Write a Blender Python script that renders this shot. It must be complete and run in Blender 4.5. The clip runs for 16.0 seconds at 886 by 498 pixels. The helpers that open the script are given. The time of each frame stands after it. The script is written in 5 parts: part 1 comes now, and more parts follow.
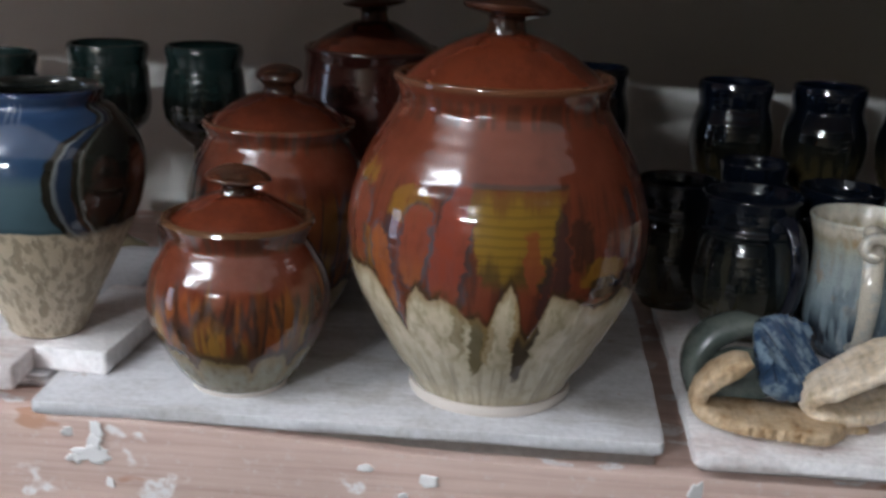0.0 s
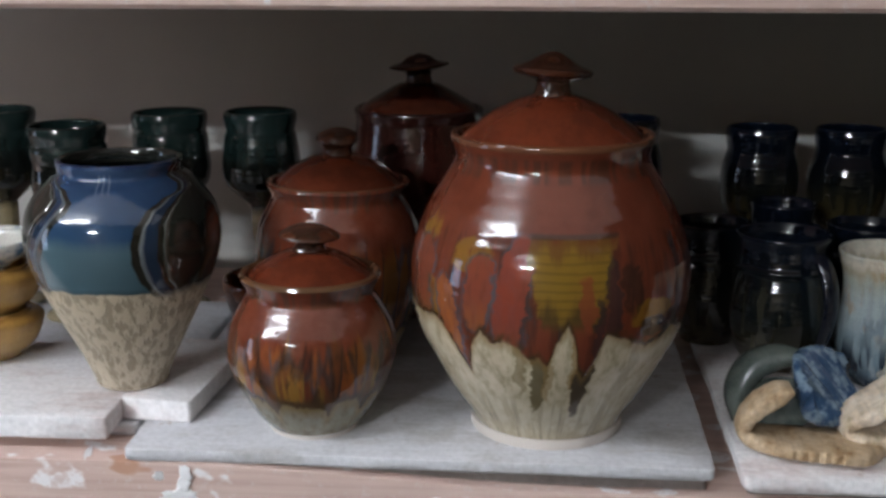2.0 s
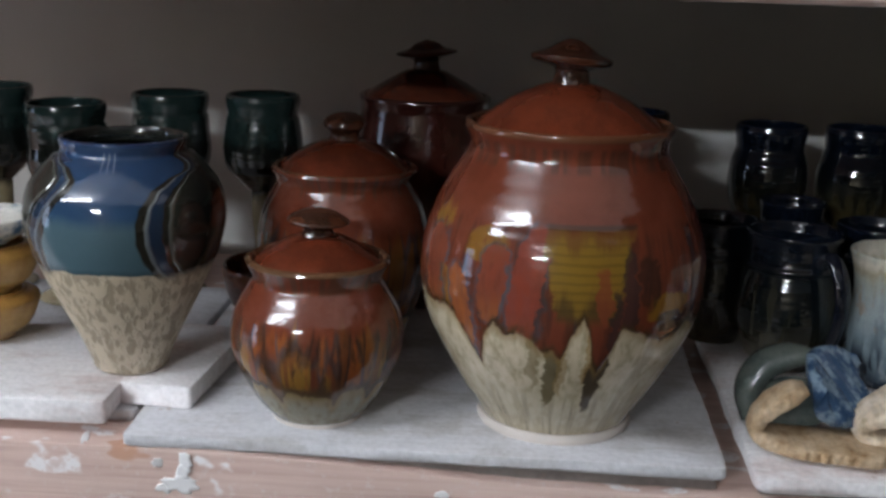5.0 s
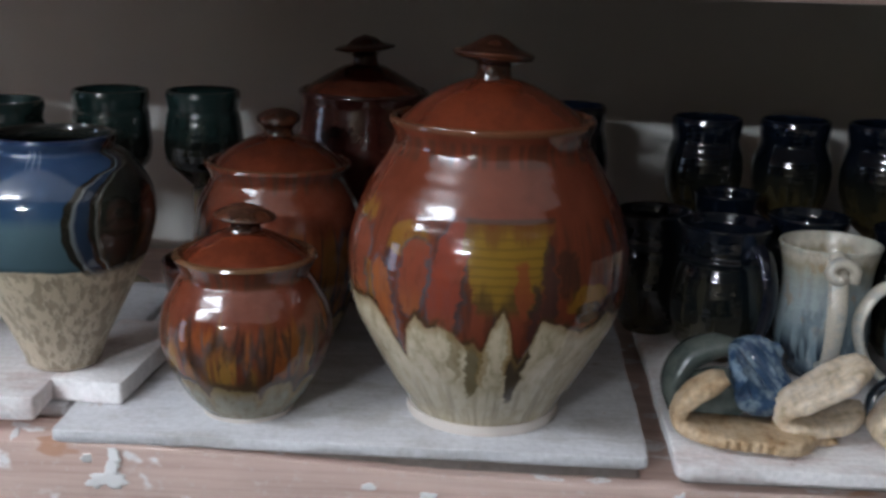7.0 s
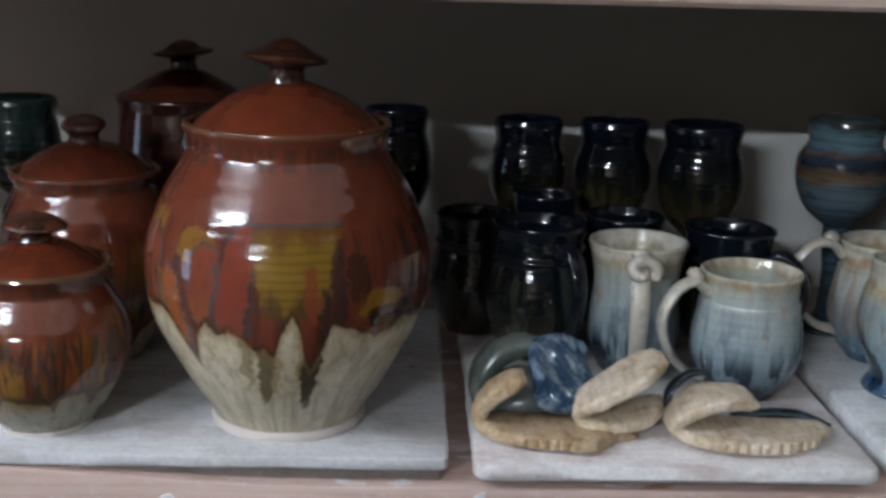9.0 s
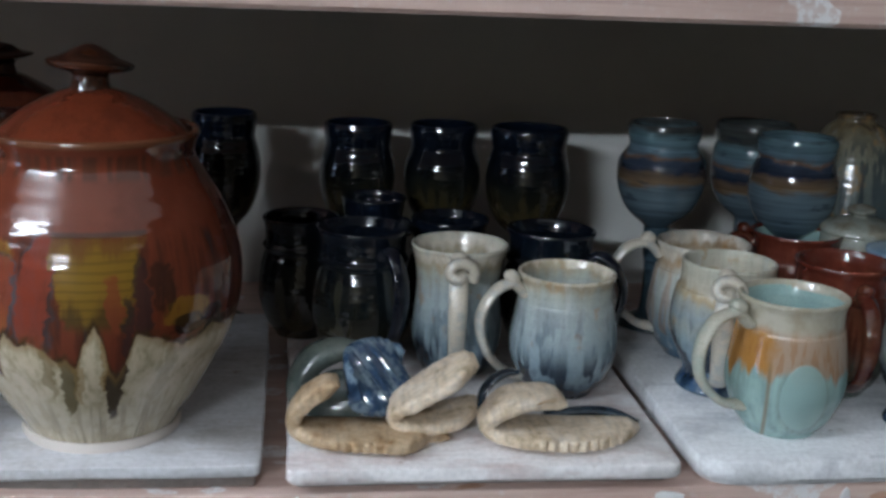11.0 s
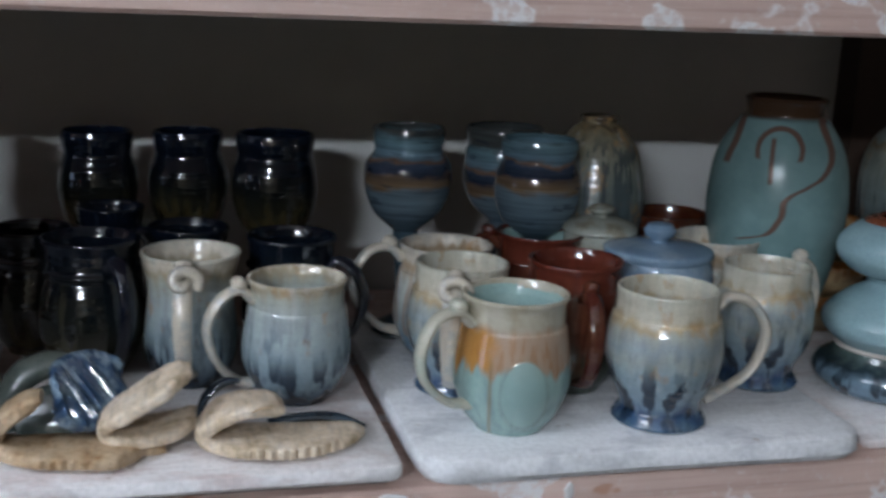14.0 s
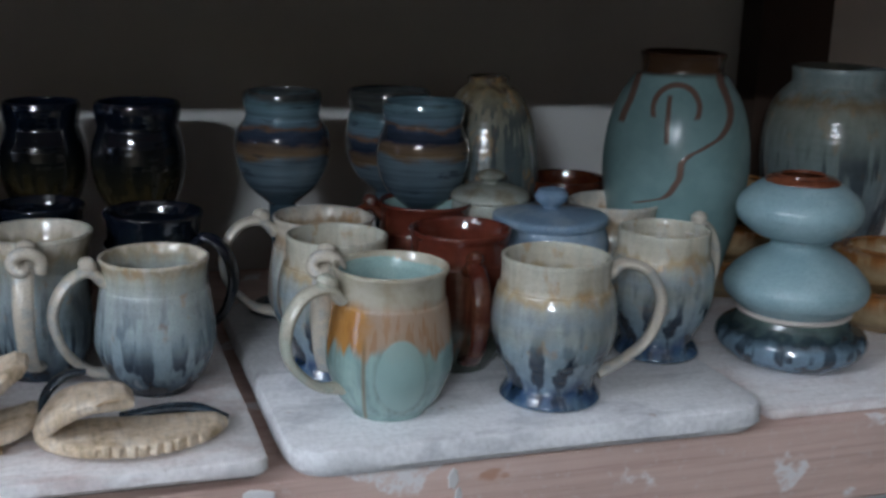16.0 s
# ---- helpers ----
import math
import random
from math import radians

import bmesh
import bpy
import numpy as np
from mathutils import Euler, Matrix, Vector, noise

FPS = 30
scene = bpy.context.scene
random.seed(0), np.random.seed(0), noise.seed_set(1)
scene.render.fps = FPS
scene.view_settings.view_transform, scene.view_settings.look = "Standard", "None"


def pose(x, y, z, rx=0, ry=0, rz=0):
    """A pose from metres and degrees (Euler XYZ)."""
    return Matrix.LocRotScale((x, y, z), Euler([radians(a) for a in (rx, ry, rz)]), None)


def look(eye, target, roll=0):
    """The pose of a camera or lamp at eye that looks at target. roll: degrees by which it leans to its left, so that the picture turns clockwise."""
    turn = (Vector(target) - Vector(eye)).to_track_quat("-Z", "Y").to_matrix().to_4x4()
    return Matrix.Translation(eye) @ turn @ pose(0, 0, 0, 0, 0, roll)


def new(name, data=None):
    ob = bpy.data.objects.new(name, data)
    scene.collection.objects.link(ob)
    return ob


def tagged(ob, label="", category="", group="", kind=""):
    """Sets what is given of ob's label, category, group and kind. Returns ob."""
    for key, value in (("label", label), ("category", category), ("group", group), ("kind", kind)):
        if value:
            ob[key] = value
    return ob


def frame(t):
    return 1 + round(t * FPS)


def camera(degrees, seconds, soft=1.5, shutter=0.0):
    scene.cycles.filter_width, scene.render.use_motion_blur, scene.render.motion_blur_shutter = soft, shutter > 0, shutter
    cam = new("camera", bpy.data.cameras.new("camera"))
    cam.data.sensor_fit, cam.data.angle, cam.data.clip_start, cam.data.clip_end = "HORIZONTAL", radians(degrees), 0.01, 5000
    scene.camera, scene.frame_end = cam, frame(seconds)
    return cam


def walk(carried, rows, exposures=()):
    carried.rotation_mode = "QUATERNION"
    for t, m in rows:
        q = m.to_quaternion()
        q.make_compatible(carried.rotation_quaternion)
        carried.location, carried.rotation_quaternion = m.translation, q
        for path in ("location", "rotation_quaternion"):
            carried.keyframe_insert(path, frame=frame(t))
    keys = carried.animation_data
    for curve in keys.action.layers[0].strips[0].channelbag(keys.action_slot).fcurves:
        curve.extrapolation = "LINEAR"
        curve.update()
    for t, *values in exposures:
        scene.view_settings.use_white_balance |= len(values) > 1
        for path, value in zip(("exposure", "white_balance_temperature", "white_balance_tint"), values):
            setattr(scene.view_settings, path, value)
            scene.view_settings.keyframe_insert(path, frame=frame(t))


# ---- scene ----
cam = camera(41.0, 16.0, 2.9, 0.6)
PATH = [
    (0, (0.081, 0.054, 1.351), (-0.047, 1.968, 0.786), 2.3),
    (0.5, (0.067, 0.016, 1.363), (-0.074, 1.935, 0.82), 2.0),
    (1, (0.061, 0.005, 1.365), (-0.062, 1.926, 0.823), 2.3),
    (1.5, (0.062, 0.0, 1.369), (-0.07, 1.925, 0.844), 1.7),
    (2, (0.056, -0.009, 1.371), (-0.103, 1.923, 0.876), 0.1),
    (2.5, (0.054, -0.013, 1.368), (-0.103, 1.92, 0.879), 1.1),
    (3, (0.048, -0.008, 1.369), (-0.112, 1.924, 0.879), 1.2),
    (5.5, (0.031, 0.006, 1.36), (-0.078, 1.939, 0.855), 2.2),
    (6, (0.038, 0.007, 1.365), (-0.063, 1.938, 0.855), 2.5),
    (6.5, (0.048, 0.004, 1.366), (-0.052, 1.935, 0.853), 1.9),
    (7, (0.072, 0.0, 1.366), (-0.02, 1.93, 0.853), 1.6),
    (7.5, (0.09, 0.003, 1.369), (0.046, 1.937, 0.862), 1.5),
    (8, (0.099, 0.001, 1.37), (0.112, 1.935, 0.862), 2.0),
    (8.5, (0.112, 0.001, 1.37), (0.165, 1.936, 0.867), 1.9),
    (9, (0.148, 0.003, 1.367), (0.215, 1.938, 0.865), 1.6),
    (9.5, (0.17, -0.005, 1.364), (0.265, 1.931, 0.87), 1.0),
    (10, (0.183, -0.006, 1.368), (0.349, 1.922, 0.863), 1.7),
    (12.5, (0.24, -0.004, 1.38), (0.577, 1.907, 0.895), 1.8),
    (13, (0.262, -0.008, 1.373), (0.651, 1.897, 0.904), 2.1),
    (13.5, (0.277, -0.01, 1.37), (0.721, 1.884, 0.905), 2.5),
    (14, (0.3, -0.014, 1.369), (0.801, 1.866, 0.903), 2.6),
    (14.5, (0.328, -0.01, 1.364), (0.881, 1.851, 0.888), 2.3),
    (15, (0.351, -0.007, 1.365), (0.961, 1.834, 0.875), 2.8),
    (15.5, (0.351, -0.004, 1.361), (0.988, 1.829, 0.876), 2.5),
    (16, (0.361, 0.04, 1.348), (0.972, 1.879, 0.851), 1.8),
]
walk(cam, [(t, look(eye, target, roll)) for t, eye, target, roll in PATH],
     [(0.0, -0.10, 6500, 10), (2.0, -0.15, 6500, 10), (5.5, -0.23, 6400, 10), (8.0, -0.21, 6300, 9), (9.0, -0.13, 6260, 8), (10.0, -0.01, 6180, 7), (12.5, -0.05, 6080, 8), (14.5, -0.01, 6100, 10), (15.2, -0.02, 6090, 10), (16.0, -0.15, 6080, 10)])

# ---- world and lamps ----
world = bpy.data.worlds.new("world")
scene.world = world
world.use_nodes = True
world.node_tree.nodes["Background"].inputs[0].default_value = (0.45, 0.6, 0.9, 1)
world.node_tree.nodes["Background"].inputs[1].default_value = 0.25
TUBE = 36.0
FAR = 480.0
SKYLIGHT = 0.42
LAMPS = ((-1.53, -0.26),)
scene.view_settings.exposure = 0.0


# ---- small mesh and node tools ----
def smooth_line(pts, steps=6):
    """A curve through the given points (any dimension)."""
    p = [np.array(q, float) for q in pts]
    p = [2 * p[0] - p[1]] + p + [2 * p[-1] - p[-2]]
    out = []
    for a, b, c, d in zip(p, p[1:], p[2:], p[3:]):
        for k in range(steps):
            u = k / steps
            out.append(0.5 * (2 * b + (c - a) * u + (2 * a - 5 * b + 4 * c - d) * u * u + (3 * b - a - 3 * c + d) * u ** 3))
    return out + [p[-2]]


def spun(line, n=56, wob=0.004, seed=0.0):
    """A bmesh turned round z from a line of (r, z)."""
    bm = bmesh.new()
    rings = []
    for r, z in line:
        r = max(r, 0.0004)
        rings.append([bm.verts.new((r * (1 + wob * math.sin(2 * a + seed) + 0.4 * wob * math.sin(5 * a + 3 * seed + 40 * z)) * math.sin(a),
                                    -r * (1 + wob * math.sin(2 * a + seed)) * math.cos(a),
                                    z + 0.12 * wob * r * 10 * math.sin(a + seed))) for a in (2 * math.pi * k / n for k in range(n))])
    for lo, hi in zip(rings, rings[1:]):
        for k in range(n):
            bm.faces.new((lo[k], lo[(k + 1) % n], hi[(k + 1) % n], hi[k]))
    bm.faces.new(rings[0][::-1])
    bm.faces.new(rings[-1])
    bmesh.ops.recalc_face_normals(bm, faces=bm.faces)
    return bm


def hollow(outer, wall=0.0045, floor=0.008, n=56, wob=0.004, seed=0.0, steps=6):
    """An open vessel: its outer line from foot to rim, a rounded rim and the inside down to its floor."""
    line = [tuple(q) for q in smooth_line(outer, steps)]
    r, z = line[-1]
    rim = [(r - wall * 0.12, z + wall * 0.35), (r - wall * 0.5, z + wall * 0.5), (r - wall * 0.88, z + wall * 0.3)]
    inner = [(max(a - wall, 0.002), b) for a, b in line[::-1] if b > line[0][1] + floor]
    inner = [q for k, q in enumerate(inner) if k % 2 == 0]
    inner.append((0.0, line[0][1] + floor))
    return spun([(0.0, line[0][1])] + line + rim + inner, n, wob, seed)


def swept(pts, widths, flat=0.6, n=12, steps=6, side=None):
    """A strap or roll along pts; widths are half-widths along it."""
    line = smooth_line([(*p, w) for p, w in zip(pts, widths)], steps)
    bm = bmesh.new()
    rings = []
    for k, q in enumerate(line):
        here = Vector(q[:3])
        ahead = (Vector(line[min(k + 1, len(line) - 1)][:3]) - Vector(line[max(k - 1, 0)][:3])).normalized()
        across = Vector(side) if side else Vector((0, 1, 0))
        across = (across - ahead * across.dot(ahead)).normalized()
        up = ahead.cross(across)
        rings.append([bm.verts.new(here + float(q[3]) * (math.cos(a) * across + flat * math.sin(a) * up)) for a in (2 * math.pi * j / n for j in range(n))])
    for lo, hi in zip(rings, rings[1:]):
        for j in range(n):
            bm.faces.new((lo[j], lo[(j + 1) % n], hi[(j + 1) % n], hi[j]))
    bm.faces.new(rings[0][::-1])
    bm.faces.new(rings[-1])
    bmesh.ops.recalc_face_normals(bm, faces=bm.faces)
    return bm


def slab(x0, x1, y0, y1, z0, z1, corner=0.006, bevel=0.002, rough=0.0012, seed=0.0, step=0.02, turn=0.0):
    """A board with rounded corners, softened arrises and slightly uneven edges; its middle is its origin."""
    cx, cy, hx, hy = (x0 + x1) / 2, (y0 + y1) / 2, (x1 - x0) / 2, (y1 - y0) / 2
    out = []
    for sx, sy, a0 in ((1, 1, 0), (-1, 1, 90), (-1, -1, 180), (1, -1, 270)):
        for k in range(5):
            a = radians(a0 + 22.5 * k)
            out.append(Vector((sx * (hx - corner) + corner * math.cos(a), sy * (hy - corner) + corner * math.sin(a))))
    fine = []
    for a, b in zip(out, out[1:] + out[:1]):
        m = max(1, int((b - a).length / step))
        fine += [a.lerp(b, k / m) for k in range(m)]
    bm = bmesh.new()
    rings = []
    for z, inset in ((z0, bevel), (z0 + bevel, 0), (z1 - bevel, 0), (z1 - bevel * 0.3, bevel * 0.3), (z1, bevel)):
        ring = []
        for p in fine:
            nrm = Vector((p.x / hx, p.y / hy)).normalized()
            chip = rough * (noise.noise(Vector((p.x * 9 + seed, p.y * 9, z * 20))) + 0.8 * noise.noise(Vector((p.x * 45 + seed, p.y * 45, z * 60))))
            q = p - nrm * (inset - chip)
            ring.append(bm.verts.new((q.x, q.y, z - z0)))
        rings.append(ring)
    n = len(fine)
    for lo, hi in zip(rings, rings[1:]):
        for k in range(n):
            bm.faces.new((lo[k], lo[(k + 1) % n], hi[(k + 1) % n], hi[k]))
    bm.faces.new(rings[0][::-1])
    bm.faces.new(rings[-1])
    bmesh.ops.recalc_face_normals(bm, faces=bm.faces)
    return bm, pose(cx, cy, z0, 0, 0, turn)


def block(x0, x1, y0, y1, z0, z1):
    bm = bmesh.new()
    bmesh.ops.create_cube(bm, size=1)
    for v in bm.verts:
        v.co = Vector(((x0 + x1) / 2 + v.co.x * (x1 - x0), (y0 + y1) / 2 + v.co.y * (y1 - y0), (z0 + z1) / 2 + v.co.z * (z1 - z0)))
    return bm


def mesh_of(bm, name, material, sharp=40):
    me = bpy.data.meshes.new(name)
    for f in bm.faces:
        f.smooth = True
    for e in bm.edges:
        if len(e.link_faces) == 2 and e.calc_face_angle(0) > radians(sharp):
            e.smooth = False
    bm.to_mesh(me)
    bm.free()
    me.materials.append(material)
    return me


def part(name, bm, material, parent, label="", m=None, sharp=40):
    ob = new(name, mesh_of(bm, name, material, sharp))
    ob.parent = parent
    if m is not None:
        ob.matrix_basis = m
    return tagged(ob, label)


def thing(name, x, y, z, label, category, group="", turn=0.0):
    ob = new(name)
    ob.empty_display_size = 0.02
    ob.matrix_basis = pose(x, y, z, 0, 0, turn)
    return tagged(ob, label, category, group)


def single(name, bm, material, m, label, category="", group="", kind="", sharp=40):
    ob = new(name, mesh_of(bm, name, material, sharp))
    ob.matrix_basis = m
    return tagged(ob, label, category, group, kind)


class Nodes:
    """Short hand for building a material."""

    def __init__(self, name):
        self.material = bpy.data.materials.new(name)
        self.material.use_nodes = True
        self.tree = self.material.node_tree
        self.shader = self.tree.nodes["Principled BSDF"]
        self.coord = self.tree.nodes.new("ShaderNodeTexCoord").outputs["Object"]
        split = self.tree.nodes.new("ShaderNodeSeparateXYZ")
        self.tree.links.new(self.coord, split.inputs[0])
        self.x, self.y, self.z = split.outputs

    def set(self, socket, value):
        if hasattr(value, "is_linked") or isinstance(value, bpy.types.NodeSocket):
            self.tree.links.new(value, socket)
        else:
            socket.default_value = (*value, 1) if isinstance(value, tuple) and len(value) == 3 and socket.type == "RGBA" else value

    def math(self, op, a, b=0.0, c=0.0):
        n = self.tree.nodes.new("ShaderNodeMath")
        n.operation = op
        for s, v in zip(n.inputs, (a, b, c)):
            self.set(s, v)
        return n.outputs[0]

    def scaled(self, sx, sy, sz):
        n = self.tree.nodes.new("ShaderNodeVectorMath")
        n.operation = "MULTIPLY"
        self.set(n.inputs[0], self.coord)
        n.inputs[1].default_value = (sx, sy, sz)
        return n.outputs[0]

    def vec(self, x, y=0.0, z=0.0):
        n = self.tree.nodes.new("ShaderNodeCombineXYZ")
        for s, v in zip(n.inputs, (x, y, z)):
            self.set(s, v)
        return n.outputs[0]

    def noise(self, vector, scale=1.0, detail=3.0, rough=0.55, w=0.0):
        n = self.tree.nodes.new("ShaderNodeTexNoise")
        n.noise_dimensions = "4D"
        self.set(n.inputs["Vector"], vector)
        n.inputs["W"].default_value = w
        n.inputs["Scale"].default_value = scale
        n.inputs["Detail"].default_value = detail
        n.inputs["Roughness"].default_value = rough
        return n.outputs["Fac"]

    def voronoi(self, vector, scale):
        n = self.tree.nodes.new("ShaderNodeTexVoronoi")
        self.set(n.inputs["Vector"], vector)
        n.inputs["Scale"].default_value = scale
        return n.outputs["Distance"]

    def ramp(self, fac, stops):
        n = self.tree.nodes.new("ShaderNodeValToRGB")
        e = n.color_ramp.elements
        while len(e) < len(stops):
            e.new(0.5)
        for k, (at, colour) in enumerate(stops):
            e[k].position = at
            e[k].color = (*colour, 1) if isinstance(colour, tuple) else (colour, colour, colour, 1)
        self.set(n.inputs[0], fac)
        return n.outputs[0]

    def step(self, value, lo, hi):
        n = self.tree.nodes.new("ShaderNodeMapRange")
        n.interpolation_type = "SMOOTHSTEP"
        for s, v in zip(n.inputs, (value, lo, hi, 0.0, 1.0)):
            self.set(s, v)
        return n.outputs[0]

    def mix(self, fac, a, b, blend="MIX"):
        n = self.tree.nodes.new("ShaderNodeMix")
        n.data_type, n.blend_type = "RGBA", blend
        self.set(n.inputs[0], fac)
        self.set(n.inputs[6], a)
        self.set(n.inputs[7], b)
        return n.outputs[2]

    def bump(self, height, strength=0.3, distance=0.001, below=None):
        n = self.tree.nodes.new("ShaderNodeBump")
        n.inputs["Strength"].default_value = strength
        n.inputs["Distance"].default_value = distance
        self.set(n.inputs["Height"], height)
        if below is not None:
            self.set(n.inputs["Normal"], below)
        return n.outputs[0]

    def done(self, colour, rough=0.5, normal=None, metal=0.0, coat=0.0, ior=1.5):
        self.set(self.shader.inputs["Base Color"], colour)
        self.set(self.shader.inputs["Roughness"], rough)
        self.set(self.shader.inputs["Metallic"], metal)
        self.shader.inputs["IOR"].default_value = ior
        self.set(self.shader.inputs["Coat Weight"], coat)
        self.shader.inputs["Coat Roughness"].default_value = 0.04
        if normal is not None:
            self.set(self.shader.inputs["Normal"], normal)
        return self.material


def glaze(name, height, stops, drip=0.012, streaks=None, w=0.0, rough=0.1, speck=0.25, rings=0.25, streak_scale=70, flecks=0.0):
    """A fired glaze: bands of colour by height (metres above the foot) whose edges run down in drips, streaks, speckle and throwing rings."""
    n = Nodes(name)
    run = n.noise(n.scaled(streak_scale, streak_scale, 6), 1.0, 2.5, 0.6, w)
    soft = n.noise(n.scaled(30, 30, 30), 1.0, 3.0, 0.6, w + 3)
    h = n.math("ADD", n.z, n.math("MULTIPLY", n.math("SUBTRACT", run, 0.5), drip * 2))
    h = n.math("ADD", h, n.math("MULTIPLY", n.math("SUBTRACT", soft, 0.5), drip * 0.7))
    colour = n.ramp(n.math("DIVIDE", h, height), [(max(0.0, min(1.0, at / height)), c) for at, c in stops])
    cloud = n.noise(n.scaled(45, 45, 28), 1.0, 4.0, 0.65, w + 11)
    colour = n.mix(0.55, colour, n.ramp(cloud, [(0.25, 0.7), (0.75, 1.45)]), "MULTIPLY")
    if flecks:
        rust = n.step(n.noise(n.scaled(60, 60, 36), 1.0, 3.0, 0.6, w + 23), 0.57, 0.65)
        colour = n.mix(n.math("MULTIPLY", n.math("MULTIPLY", rust, n.step(n.z, 0.03, 0.06)), flecks), colour, (0.42, 0.24, 0.09))
        ink = n.step(n.noise(n.scaled(75, 75, 22), 1.0, 3.0, 0.65, w + 29), 0.53, 0.62)
        colour = n.mix(n.math("MULTIPLY", n.math("MULTIPLY", ink, n.math("SUBTRACT", 1.0, n.step(n.z, 0.05, 0.09))), flecks), colour, (0.05, 0.075, 0.11))
        milk = n.step(n.noise(n.scaled(85, 85, 12), 1.0, 3.0, 0.6, w + 31), 0.55, 0.7)
        colour = n.mix(n.math("MULTIPLY", milk, flecks * 0.7), colour, (0.55, 0.60, 0.63))
    if streaks:
        lo, hi, tint, amount = streaks
        thin = n.noise(n.scaled(82, 82, 6), 1.0, 2.5, 0.55, w + 7)
        mask = n.math("MULTIPLY", n.step(thin, 0.50, 0.56), n.math("MULTIPLY", n.step(n.z, lo - 0.012, lo + 0.012), n.math("SUBTRACT", 1.0, n.step(n.z, hi - 0.02, hi + 0.012))))
        colour = n.mix(n.math("MULTIPLY", mask, amount), colour, tint)
    runs = n.noise(n.scaled(130, 130, 7), 1.0, 3.0, 0.6, w + 17)
    colour = n.mix(0.26, colour, n.ramp(runs, [(0.3, 0.36), (0.48, 1.0), (0.72, 1.38)]), "MULTIPLY")
    turned = n.noise(n.scaled(22, 22, 150), 1.0, 3.0, 0.6, w + 19)
    colour = n.mix(0.16, colour, n.ramp(turned, [(0.3, 0.55), (0.5, 1.0), (0.72, 1.3)]), "MULTIPLY")
    grain = n.noise(n.coord, 900, 2.0, 0.5, w)
    colour = n.mix(speck, colour, n.ramp(grain, [(0.34, 0.35), (0.46, 1.0)]), "MULTIPLY")
    wave = n.math("SINE", n.math("ADD", n.math("MULTIPLY", n.z, 900), n.math("MULTIPLY", soft, 9)))
    normal = n.bump(wave, rings, 0.00025)
    normal = n.bump(n.noise(n.coord, 160, 3.0, 0.5, w + 1), 0.35, 0.0006, normal)
    rough = n.math("ADD", rough, n.math("MULTIPLY", n.noise(n.coord, 60, 3.0, 0.6, w + 2), 0.07))
    return n.done(colour, rough, normal, ior=1.68)


def glaze_spots(name, base, tint, rough=0.12, w=0.0, scale=60):
    n = Nodes(name)
    a = n.noise(n.coord, scale, 4.0, 0.6, w)
    colour = n.mix(n.step(a, 0.45, 0.62), base, tint)
    grain = n.noise(n.coord, 700, 2.0, 0.5, w)
    colour = n.mix(0.3, colour, n.ramp(grain, [(0.35, 0.4), (0.5, 1.0)]), "MULTIPLY")
    wave = n.math("SINE", n.math("MULTIPLY", n.z, 1000))
    normal = n.bump(n.noise(n.coord, 150, 3.0), 0.3, 0.0006, n.bump(wave, 0.2, 0.0002))
    return n.done(colour, n.math("ADD", rough, n.math("MULTIPLY", a, 0.06)), normal, ior=1.65)


def plaster(name, colour, w=0.0, rough=0.85):
    n = Nodes(name)
    a = n.noise(n.coord, 3.0, 5.0, 0.6, w)
    b = n.noise(n.coord, 60, 4.0, 0.6, w)
    c = n.mix(0.5, colour, n.ramp(a, [(0.3, 0.78), (0.7, 1.1)]), "MULTIPLY")
    return n.done(c, rough, n.bump(b, 0.25, 0.0015))


def kiln_wash(name, colour, w=0.0, worn=(0.42, 0.40, 0.38)):
    """A kiln shelf painted with white wash: chalky, scuffed, stained, with grey showing through."""
    n = Nodes(name)
    big = n.noise(n.scaled(14, 22, 14), 1.0, 5.0, 0.65, w)
    fine = n.noise(n.coord, 240, 4.0, 0.6, w + 2)
    brush = n.noise(n.scaled(35, 260, 60), 1.0, 3.0, 0.6, w + 4)
    c = n.mix(n.math("MULTIPLY", n.step(big, 0.46, 0.66), 0.65), colour, worn)
    scuff = n.noise(n.scaled(9, 60, 30), 1.0, 4.0, 0.7, w + 14)
    c = n.mix(n.math("MULTIPLY", n.step(scuff, 0.56, 0.64), 0.35), c, worn)
    c = n.mix(0.5, c, n.ramp(brush, [(0.3, 0.8), (0.65, 1.06)]), "MULTIPLY")
    c = n.mix(n.math("MULTIPLY", n.step(n.noise(n.coord, 55, 3.0, 0.6, w + 9), 0.66, 0.74), 0.6), c, (0.36, 0.25, 0.2))
    c = n.mix(0.35, c, n.ramp(fine, [(0.35, 0.6), (0.6, 1.05)]), "MULTIPLY")
    return n.done(c, 0.9, n.bump(brush, 0.3, 0.001, n.bump(fine, 0.4, 0.0006)))


